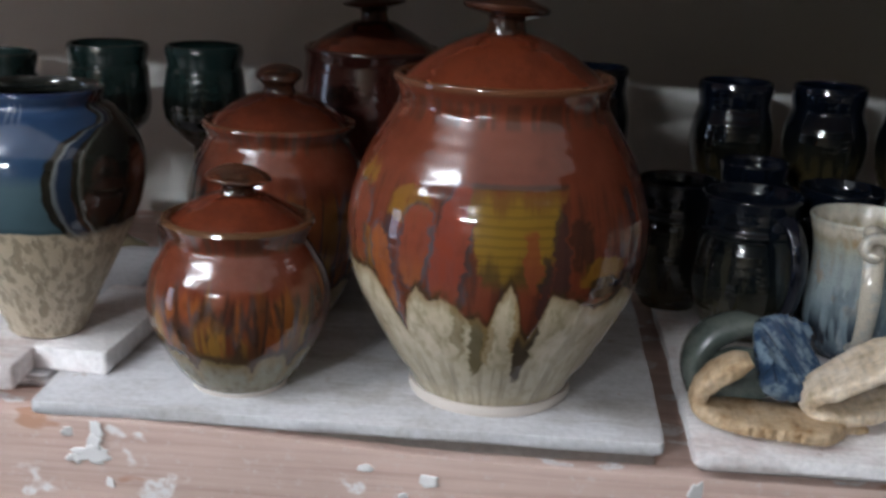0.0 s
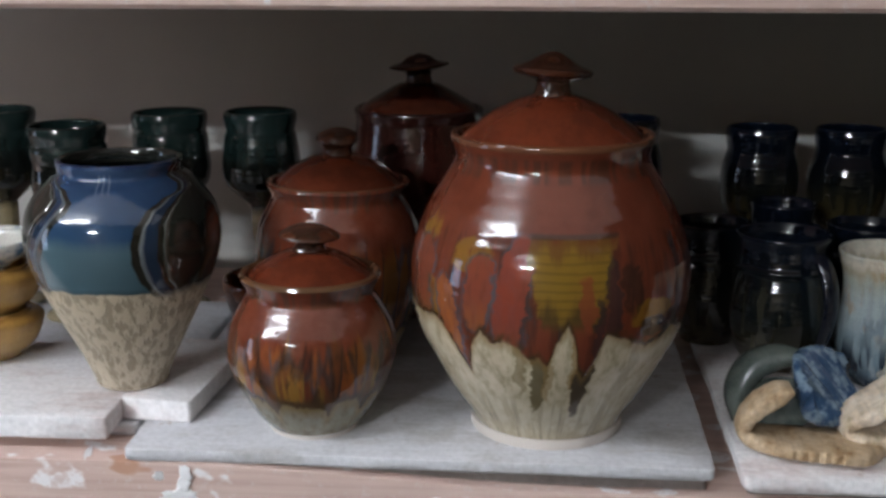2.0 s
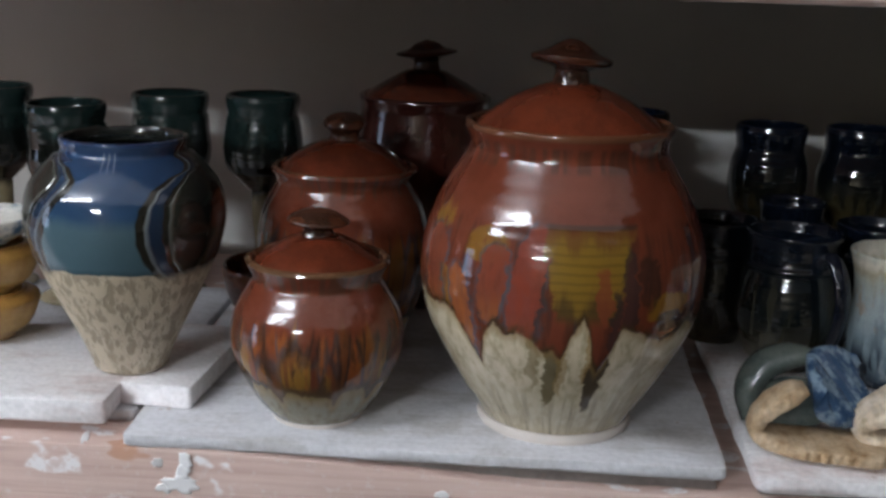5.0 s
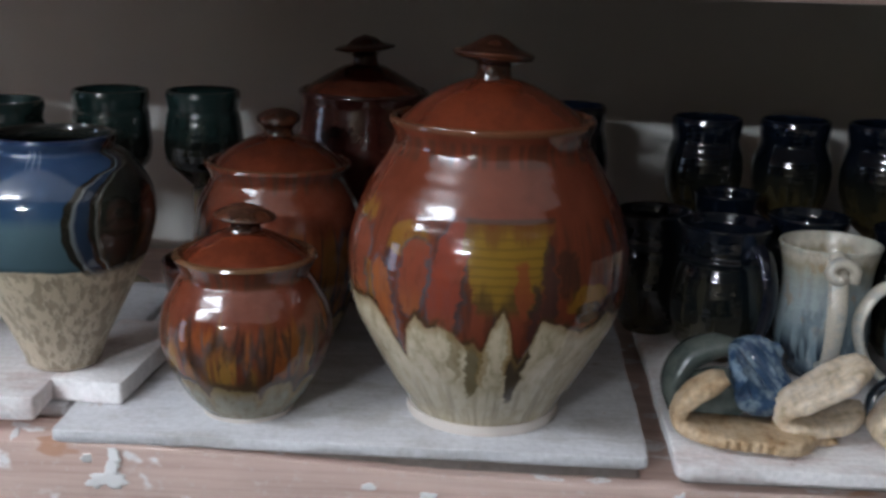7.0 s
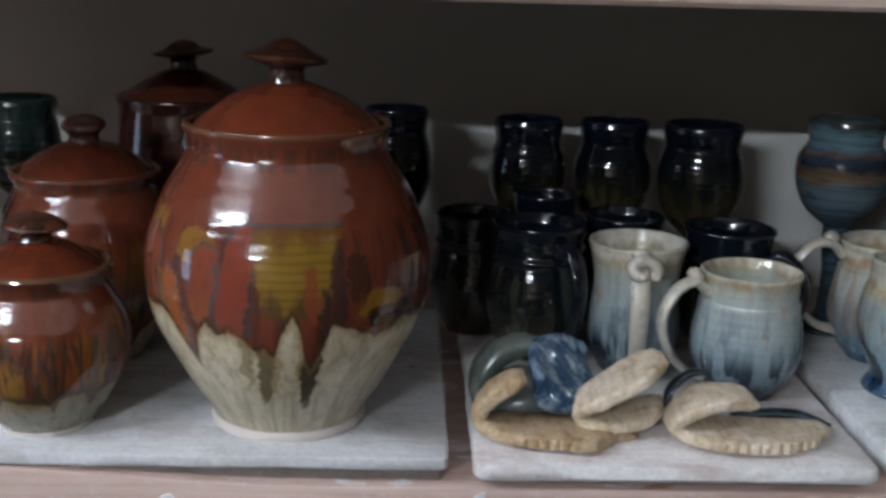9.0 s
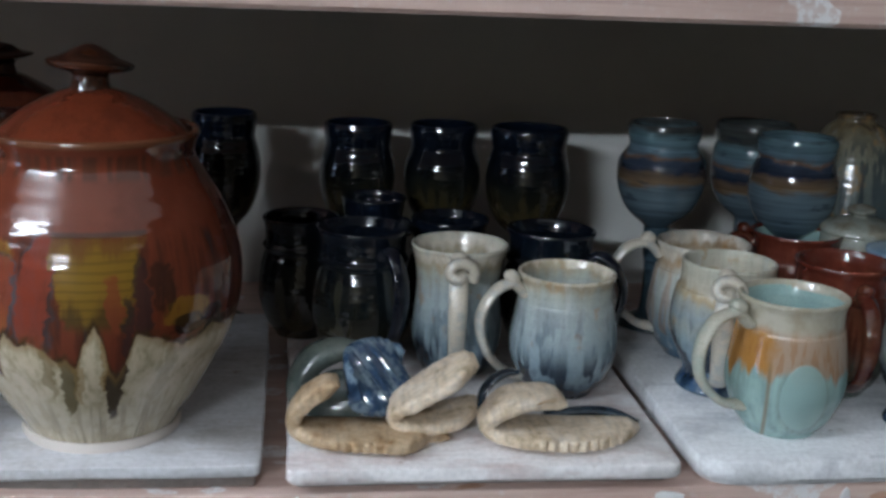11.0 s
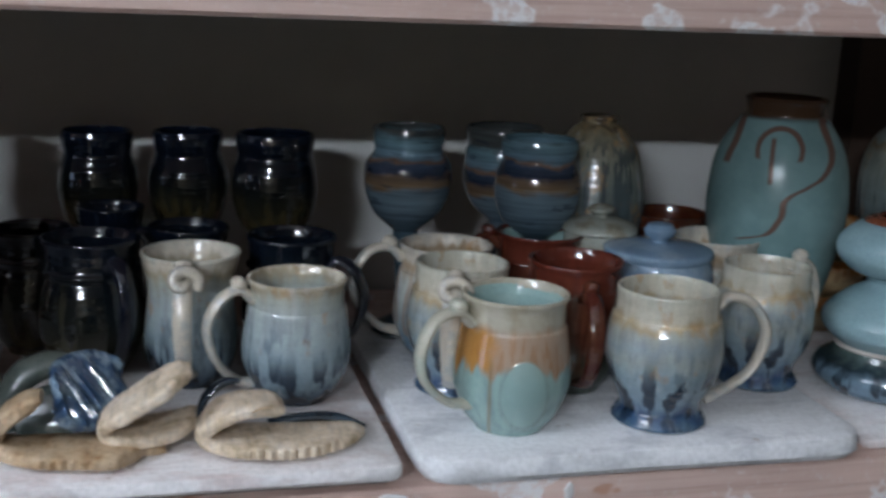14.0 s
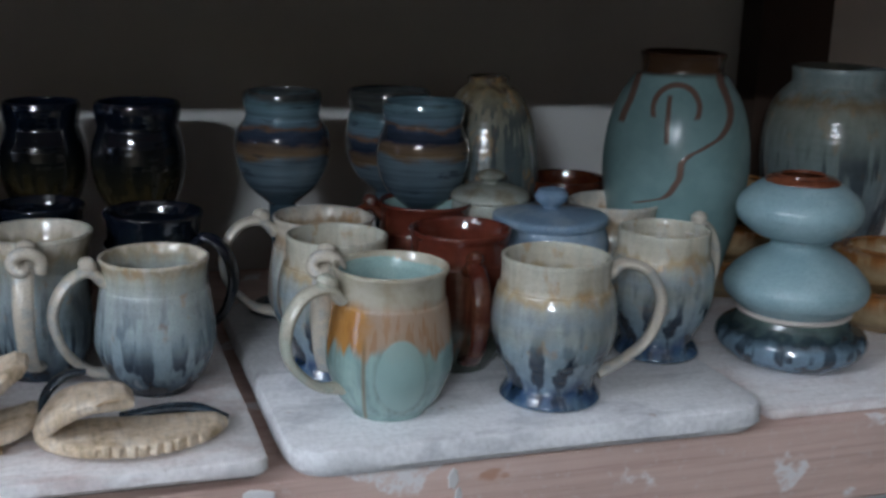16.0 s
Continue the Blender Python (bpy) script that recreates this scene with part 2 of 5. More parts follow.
def painted_wood(name, w=0.0):
    """Old plank with a thin pinkish coat, grain, knocks and spilt white wash."""
    n = Nodes(name)
    grain = n.noise(n.scaled(5, 90, 160), 1.0, 4.0, 0.6, w)
    wide = n.noise(n.scaled(4, 12, 12), 1.0, 4.0, 0.6, w + 1)
    c = n.ramp(grain, [(0.25, (0.46, 0.30, 0.25)), (0.5, (0.62, 0.45, 0.39)), (0.75, (0.70, 0.54, 0.48))])
    c = n.mix(0.6, c, n.ramp(wide, [(0.3, 0.7), (0.7, 1.2)]), "MULTIPLY")
    blot = n.noise(n.scaled(22, 40, 26), 1.0, 3.0, 0.45, w + 6)
    dust = n.noise(n.coord, 130, 4.0, 0.7, w + 3)
    c = n.mix(n.math("MULTIPLY", n.step(blot, 0.605, 0.635), n.math("ADD", 0.35, n.math("MULTIPLY", n.step(dust, 0.4, 0.55), 0.6))), c, (0.80, 0.78, 0.78))
    c = n.mix(n.math("MULTIPLY", n.step(dust, 0.54, 0.72), 0.45), c, (0.68, 0.65, 0.65))
    c = n.mix(n.math("MULTIPLY", n.step(n.noise(n.scaled(16, 30, 30), 1.0, 3.0, 0.5, w + 8), 0.66, 0.7), 0.7), c, (0.42, 0.2, 0.1))
    return n.done(c, 0.75, n.bump(grain, 0.35, 0.001, n.bump(blot, 0.3, 0.001)))


def plain(name, colour, rough=0.6, metal=0.0):
    n = Nodes(name)
    a = n.noise(n.coord, 25, 4.0)
    return n.done(n.mix(0.4, colour, n.ramp(a, [(0.3, 0.75), (0.7, 1.15)]), "MULTIPLY"), rough, None, metal)


def glow(name, colour, strength):
    n = Nodes(name)
    n.shader.inputs["Base Color"].default_value = (0.8, 0.8, 0.8, 1)
    n.shader.inputs["Emission Color"].default_value = (*colour, 1)
    n.shader.inputs["Emission Strength"].default_value = strength
    return n.material

# ---- materials ----
RUST, RUSTDARK = (0.135, 0.030, 0.014), (0.10, 0.024, 0.012)
BONE, ICE, TEAL, NAVY = (0.66, 0.60, 0.50), (0.36, 0.46, 0.50), (0.22, 0.38, 0.38), (0.012, 0.022, 0.07)

wall_paint = plaster("white wall paint", (0.74, 0.745, 0.725))
ceiling_paint = plaster("ceiling paint", (0.66, 0.655, 0.64), 2)
# walls and floor out of view: tones picked for the light they bounce back
unseen_wall_paint = plaster("unseen brown wall toned for bounce light", (0.095, 0.086, 0.06), 7)
bounce_wall_paint = plaster("unseen warm brown wall toned for bounce light", (0.14, 0.115, 0.075), 17)
unseen_floor = plaster("unseen floor, darkened to limit bounce", (0.03, 0.028, 0.024), 5, 0.7)
plank_wood = painted_wood("pinkish painted plank")
plank_wood_upper = painted_wood("pinkish painted upper plank", 4)
# brown wood, its tone lowered to carry the shade under the overhanging kiln shelves
shaded_batten_wood = kiln_wash("grey brown dusty wood, darkened for shade", (0.27, 0.235, 0.22), 11, (0.15, 0.12, 0.105))
dark_wood = plain("dark stained post", (0.05, 0.03, 0.02), 0.6)
wash_grey = kiln_wash("grey white kiln wash", (0.69, 0.69, 0.715), 1)
wash_white = kiln_wash("white kiln wash", (0.92, 0.90, 0.905), 3, (0.62, 0.5, 0.48))
wash_pad = kiln_wash("thick white kiln wash", (0.91, 0.925, 0.95), 7, (0.5, 0.52, 0.56))
raw_clay = plaster("unglazed white clay", (0.66, 0.6, 0.55), 3)
steel = plain("white lamp housing", (0.7, 0.7, 0.7), 0.4)
far_glow = glow("lit short tube", (0.91, 0.96, 1.015), FAR)
sky_glow = glow("frosted daylight pane", (1.0, 0.97, 0.96), SKYLIGHT)
tube_glow = glow("lit tube", (0.89, 0.955, 1.05), TUBE)
day_glow = glow("daylight behind panes", (0.55, 0.7, 1.0), 4.0)


def jar_glaze(name, w=0.0, foot=0.073, lobe=0.037, height=0.22, dark=0.0, bare=(1.0, 1.0, 1.0)):
    """Red-brown glaze over cream stoneware: the brown ends in lobes with dark runs; flame-like streaks above."""
    n = Nodes(name)
    ang = n.math("ARCTAN2", n.x, n.math("MULTIPLY", n.y, -1.0))
    warp = n.noise(n.vec(n.math("MULTIPLY", ang, 1.7), n.math("MULTIPLY", n.z, 6.0), 0.0), 1.0, 2.0, 0.6, w + 0.35)
    bent = n.math("ADD", ang, n.math("MULTIPLY", n.math("SUBTRACT", warp, 0.5), 1.1))
    petal = n.math("POWER", n.math("MULTIPLY", n.math("MAXIMUM", n.math("SUBTRACT", n.math("ABSOLUTE", n.math("COSINE", n.math("MULTIPLY", bent, 5.0))), 0.2), 0.0), 1.25), 0.6)
    tall = n.noise(n.vec(n.math("MULTIPLY", ang, 3.1), 0.0, 0.0), 1.0, 2.0, 0.6, w + 2.2)
    edge = n.math("ADD", foot - lobe * 1.35, n.math("MULTIPLY", petal, n.math("MULTIPLY", n.math("ADD", n.math("MULTIPLY", tall, 1.8), 0.15), lobe * 1.8)))
    small = n.noise(n.coord, 120, 3.0, 0.6, w + 2)
    edge = n.math("ADD", edge, n.math("MULTIPLY", n.math("SUBTRACT", small, 0.5), 0.012))
    over = n.math("SUBTRACT", n.z, edge)
    flame = n.noise(n.vec(n.math("MULTIPLY", ang, 7.5), n.math("MULTIPLY", n.z, 9.0), 0.0), 1.0, 2.0, 0.5, w + 5)
    flame2 = n.noise(n.vec(n.math("MULTIPLY", ang, 5.0), n.math("MULTIPLY", n.z, 16.0), 0.0), 1.0, 3.0, 0.6, w + 9)
    top = n.mix(n.step(small, 0.3, 0.7), RUST, (0.16, 0.043, 0.023))
    cells = n.tree.nodes.new("ShaderNodeTexVoronoi")
    cells.feature = "DISTANCE_TO_EDGE"
    place = n.vec(n.math("ADD", n.math("MULTIPLY", ang, 5.4), n.math("MULTIPLY", flame2, 0.9)), n.math("MULTIPLY", n.z, 9.0 * 0.2 / height), w)
    n.set(cells.inputs["Vector"], place)
    cells.inputs["Scale"].default_value = 1.0
    tint = n.tree.nodes.new("ShaderNodeTexVoronoi")
    n.set(tint.inputs["Vector"], place)
    tint.inputs["Scale"].default_value = 1.0
    pick = n.tree.nodes.new("ShaderNodeSeparateXYZ")
    n.set(pick.inputs[0], tint.outputs["Color"])
    hot = n.ramp(n.math("ADD", n.math("MULTIPLY", pick.outputs[0], 0.8), n.math("MULTIPLY", flame, 0.25)), [(0.15, (0.085, 0.022, 0.012)), (0.38, (0.19, 0.045, 0.018)), (0.6, (0.27, 0.08, 0.02)), (0.78, (0.19, 0.075, 0.018)), (0.95, (0.11, 0.032, 0.015))])
    seam = n.math("SUBTRACT", 1.0, n.step(n.math("ADD", cells.outputs["Distance"], n.math("MULTIPLY", n.math("SUBTRACT", small, 0.5), 0.2)), 0.01, 0.14))
    hot = n.mix(n.math("MULTIPLY", seam, 0.85), hot, n.mix(n.step(flame2, 0.4, 0.7), (0.022, 0.014, 0.011), (0.085, 0.08, 0.09)))
    gold = n.math("SUBTRACT", 1.0, n.step(over, 0.012, 0.035))
    hot = n.mix(n.math("MULTIPLY", gold, n.math("MULTIPLY", n.step(flame, 0.46, 0.58), 0.9)), hot, (0.26, 0.135, 0.022))
    char = n.math("MULTIPLY", n.math("SUBTRACT", 1.0, n.step(over, 0.02, 0.06)), n.step(n.noise(n.vec(n.math("MULTIPLY", ang, 6.0), n.math("MULTIPLY", n.z, 22.0), 0.0), 1.0, 3.0, 0.65, w + 21), 0.52, 0.62))
    hot = n.mix(n.math("MULTIPLY", char, 0.85), hot, (0.035, 0.022, 0.014))
    rise = n.math("ADD", n.z, n.math("MULTIPLY", n.math("SUBTRACT", flame, 0.5), 0.07))
    body = n.mix(n.step(rise, height * 0.63, height * 0.73), hot, top)
    lower = n.noise(n.scaled(170, 170, 25), 1.0, 3.0, 0.6, w + 1)
    clay = n.mix(1.0, n.ramp(lower, [(0.35, (0.34, 0.28, 0.17)), (0.5, (0.55, 0.46, 0.32)), (0.7, (0.64, 0.55, 0.42))]), bare, "MULTIPLY")
    body = n.mix(n.math("SUBTRACT", 1.0, n.step(over, 0.002, n.math("ADD", 0.006, n.math("MULTIPLY", n.math("SUBTRACT", 1.0, petal), 0.03)))), body, (0.075, 0.045, 0.022))
    clay = n.mix(n.math("MULTIPLY", n.step(over, -0.014, -0.001), 0.55), clay, (0.24, 0.15, 0.05))
    colour = n.mix(n.step(over, -0.0015, 0.002), clay, body)
    rim = n.math("MULTIPLY", n.step(n.z, height * 0.86, height * 0.9), n.step(n.noise(n.vec(n.math("MULTIPLY", ang, 11.0), n.math("MULTIPLY", n.z, 14.0), 0.0), 1.0, 1.0, 0.5, w + 3), 0.48, 0.6))
    colour = n.mix(n.math("MULTIPLY", rim, 0.8), colour, (0.09, 0.04, 0.025))
    colour = n.mix(n.step(n.z, height * 0.985, height * 0.995), colour, (0.13, 0.065, 0.032))
    if dark:
        colour = n.mix(dark, colour, (0.06, 0.014, 0.01))
    wave = n.math("SINE", n.math("MULTIPLY", n.z, 700))
    normal = n.bump(n.noise(n.coord, 110, 3.0, 0.5, w), 0.28, 0.0007, n.bump(wave, 0.15, 0.0003))
    return n.done(colour, n.math("ADD", 0.06, n.math("MULTIPLY", small, 0.07)), normal, ior=1.62)


def big_jar_glaze():
    """The large jar: red-brown over cream, tongues of red between dark runs, an olive panel, drips down to the foot."""
    n = Nodes("red-brown glaze over cream, olive panel")
    deg = n.math("MULTIPLY", n.math("ARCTAN2", n.x, n.math("MULTIPLY", n.y, -1.0)), 57.29578)
    small = n.noise(n.coord, 120, 3.0, 0.6, 2)
    soft = n.noise(n.coord, 34, 3.0, 0.6, 4)
    fine = n.noise(n.scaled(200, 200, 60), 1.0, 3.0, 0.6, 6)
    streak = n.noise(n.vec(n.math("MULTIPLY", deg, 0.16), n.math("MULTIPLY", n.z, 14.0), 0.0), 1.0, 3.0, 0.6, 9)
    a = n.math("ADD", deg, n.math("MULTIPLY", n.math("SUBTRACT", soft, 0.5), 13.0))
    a = n.math("ADD", a, n.math("MULTIPLY", n.math("SUBTRACT", small, 0.5), 7.0))
    z = n.math("ADD", n.z, n.math("MULTIPLY", n.math("SUBTRACT", small, 0.5), 0.010))

    def inv(v):
        return n.math("SUBTRACT", 1.0, v)

    def tongue(mid, half, lo, hi, grow=1.0, lean=0.0):
        """How far a spot lies inside an upright rounded lobe: 1 at its middle, 0 at its edge."""
        c = n.math("ADD", mid, n.math("MULTIPLY", n.math("SUBTRACT", z, (lo + hi) / 2), lean))
        du = n.math("DIVIDE", n.math("SUBTRACT", a, c), half * grow)
        dv = n.math("DIVIDE", n.math("SUBTRACT", z, (lo + hi) / 2), (hi - lo) / 2 * (1 + (grow - 1) * 0.35))
        return n.math("SUBTRACT", 1.0, n.math("ADD", n.math("MULTIPLY", du, du), n.math("POWER", n.math("ABSOLUTE", dv), 3.0)))

    top = n.mix(n.step(soft, 0.35, 0.65), (0.118, 0.026, 0.0125), (0.150, 0.036, 0.018))
    body = n.mix(n.step(streak, 0.42, 0.6), (0.15, 0.035, 0.017), (0.085, 0.024, 0.014))
    body = n.mix(n.math("MULTIPLY", n.step(streak, 0.6, 0.68), 0.8), body, (0.035, 0.03, 0.034))
    ochre, soot, slate = (0.23, 0.115, 0.016), (0.022, 0.014, 0.010), (0.075, 0.075, 0.090)
    for mid, half, lo, hi, tint, amount in ((-33, 11, 0.136, 0.162, ochre, 0.75), (-64, 9, 0.150, 0.176, ochre, 0.8), (-70, 9, 0.094, 0.116, soot, 0.9), (-53, 5, 0.098, 0.132, ochre, 0.7),
                                            (43, 13, 0.100, 0.122, ochre, 0.85), (33, 5, 0.108, 0.15, soot, 0.7), (44, 9, 0.094, 0.110, soot, 0.85), (56, 6, 0.094, 0.112, soot, 0.6)):
        body = n.mix(n.math("MULTIPLY", n.step(tongue(mid, half, lo, hi), 0.0, 0.5), n.math("MULTIPLY", n.step(fine, 0.25, 0.5), amount)), body, tint)
    for mid, half, lo, hi, lean, tint in ((-62, 8, 0.094, 0.156, 0, (0.19, 0.05, 0.026)), (-43, 6, 0.070, 0.135, -90, (0.26, 0.075, 0.022)), (-28.5, 6.2, 0.098, 0.152, 60, (0.20, 0.048, 0.026)), (-14.5, 6.6, 0.080, 0.168, 60, (0.21, 0.042, 0.024))):
        ring = tongue(mid, half, lo, hi, 1.3, lean)
        body = n.mix(n.math("MULTIPLY", n.math("MULTIPLY", n.step(ring, 0.0, 0.35), n.step(fine, 0.3, 0.55)), 0.8), body, n.mix(n.step(streak, 0.4, 0.6), slate, (0.04, 0.032, 0.034)))
        heart = n.mix(n.math("MULTIPLY", inv(n.step(n.z, lo, lo + 0.03)), 0.5), tint, (0.28, 0.10, 0.025))
        body = n.mix(n.math("MULTIPLY", n.step(tongue(mid, half, lo, hi, 1.0, lean), 0.0, 0.3), n.math("ADD", 0.6, n.math("MULTIPLY", n.step(fine, 0.3, 0.6), 0.4))), body, heart)
    # the olive panel, narrowing downwards, ruled with darker lines
    fall = n.math("SUBTRACT", 0.165, n.z)
    wide = n.math("MULTIPLY", n.step(n.math("SUBTRACT", a, n.math("ADD", -10.5, n.math("MULTIPLY", fall, 110.0))), 0.0, 2.0), inv(n.step(n.math("ADD", a, n.math("MULTIPLY", fall, 120.0)), 26.0, 28.0)))
    panel = n.math("MULTIPLY", wide, n.math("MULTIPLY", n.step(z, 0.100, 0.112), inv(n.step(n.math("ADD", n.z, n.math("MULTIPLY", n.math("SUBTRACT", soft, 0.5), 0.003)), 0.164, 0.166))))
    lines = n.math("SINE", n.math("ADD", n.math("MULTIPLY", n.z, 1050), n.math("MULTIPLY", soft, 4)))
    olive = n.mix(n.math("MULTIPLY", n.step(lines, 0.1, 0.9), 0.5), (0.20, 0.115, 0.016), (0.11, 0.06, 0.013))
    olive = n.mix(n.step(n.math("ADD", n.z, n.math("MULTIPLY", n.math("SUBTRACT", streak, 0.5), 0.05)), 0.148, 0.16), olive, (0.145, 0.065, 0.016))
    olive = n.mix(n.math("MULTIPLY", inv(n.step(n.math("ADD", z, n.math("MULTIPLY", n.math("SUBTRACT", streak, 0.5), 0.06)), 0.108, 0.128)), 0.8), olive, (0.05, 0.032, 0.014))
    body = n.mix(n.math("MULTIPLY", panel, 0.95), body, olive)
    body = n.mix(n.math("MULTIPLY", n.step(tongue(15, 3.2, 0.10, 0.142), 0.0, 0.5), 0.8), body, (0.19, 0.045, 0.02))
    for mid, half, lo, hi in ((25, 3.5, 0.085, 0.158), (20, 2.2, 0.07, 0.13)):
        body = n.mix(n.math("MULTIPLY", n.step(tongue(mid, half, lo, hi), 0.0, 0.5), 0.75), body, (0.032, 0.022, 0.022))
    plain_top = n.step(n.math("ADD", n.z, n.math("MULTIPLY", n.math("SUBTRACT", streak, 0.5), 0.03)), 0.160, 0.170)
    body = n.mix(plain_top, body, top)
    mark = n.math("MULTIPLY", n.math("MULTIPLY", wide, n.step(n.z, 0.163, 0.1645)), inv(n.step(n.z, 0.166, 0.168)))
    body = n.mix(n.math("MULTIPLY", mark, 0.75), body, (0.05, 0.025, 0.018))
    # where the brown ends: lobes and dips round the front
    stops = ((-90, 100), (-76, 104), (-61, 99), (-52, 101), (-47, 98), (-41, 82), (-36.5, 64), (-32, 88), (-27.5, 99), (-22, 90), (-18, 95), (-14, 92), (-7, 82), (-4, 84), (-0.5, 76), (3, 96), (7, 107), (10, 96), (12, 76), (15, 66), (18, 78), (22, 100), (30, 96), (41, 86), (48, 89), (56, 96), (70, 90), (90, 98))
    edge = n.ramp(n.math("DIVIDE", n.math("ADD", deg, 90.0), 180.0), [((d + 90) / 180, h / 200) for d, h in stops])
    over = n.math("SUBTRACT", z, n.math("MULTIPLY", edge, 0.2))
    fine_clay = n.noise(n.scaled(150, 150, 45), 1.0, 3.0, 0.6, 1)
    clay = n.ramp(fine_clay, [(0.33, (0.36, 0.30, 0.19)), (0.5, (0.57, 0.48, 0.34)), (0.7, (0.66, 0.57, 0.43))])
    comb = n.noise(n.vec(n.math("MULTIPLY", deg, 0.42), n.math("MULTIPLY", n.z, 16.0), 0.0), 1.0, 2.0, 0.5, 17)
    low = inv(n.step(n.math("ADD", n.z, n.math("MULTIPLY", n.math("SUBTRACT", comb, 0.5), 0.03)), 0.028, 0.062))
    clay = n.mix(n.math("MULTIPLY", low, n.math("MULTIPLY", n.math("MULTIPLY", n.step(comb, 0.45, 0.62), n.step(fine_clay, 0.35, 0.55)), 0.85)), clay, (0.16, 0.14, 0.09))
    clay = n.mix(n.math("MULTIPLY", low, 0.35), clay, (0.34, 0.30, 0.21))
    for mid, half, lo, hi, tint, amount in ((-5, 3.6, 0.034, 0.10, (0.10, 0.075, 0.03), 0.85), (15, 4.6, 0.030, 0.11, (0.045, 0.028, 0.016), 0.95), (10.5, 2.0, 0.055, 0.11, (0.30, 0.19, 0.07), 0.7), (-1, 2.4, 0.045, 0.085, (0.28, 0.18, 0.07), 0.6), (-12, 2.5, 0.05, 0.10, (0.20, 0.15, 0.07), 0.6), (36, 4, 0.04, 0.09, (0.34, 0.29, 0.20), 0.5)):
        clay = n.mix(n.math("MULTIPLY", n.step(tongue(mid, half, lo, hi), 0.0, 0.35), amount), clay, tint)
    clay = n.mix(n.math("MULTIPLY", n.step(over, -0.010, 0.0), 0.6), clay, (0.22, 0.13, 0.04))
    body = n.mix(n.math("MULTIPLY", inv(n.step(over, 0.001, 0.009)), n.step(fine, 0.32, 0.55)), body, (0.06, 0.034, 0.014))
    colour = n.mix(n.step(over, -0.0015, 0.002), clay, body)
    rim = n.math("MULTIPLY", n.math("MULTIPLY", n.step(n.z, 0.194, 0.199), inv(n.step(n.z, 0.210, 0.214))), n.step(n.noise(n.vec(n.math("MULTIPLY", deg, 0.19), n.math("MULTIPLY", n.z, 14.0), 0.0), 1.0, 1.0, 0.5, 3), 0.42, 0.55))
    colour = n.mix(n.math("MULTIPLY", rim, 0.75), colour, (0.07, 0.026, 0.016))
    colour = n.mix(n.step(n.z, 0.2155, 0.218), colour, (0.12, 0.045, 0.022))
    wave = n.math("SINE", n.math("MULTIPLY", n.z, 700))
    normal = n.bump(n.noise(n.coord, 110, 3.0, 0.5, 0), 0.28, 0.0007, n.bump(wave, 0.15, 0.0003))
    normal = n.bump(n.step(over, -0.002, 0.004), 0.5, 0.001, normal)
    return n.done(colour, n.math("ADD", 0.05, n.math("MULTIPLY", small, 0.06)), normal, ior=1.62)


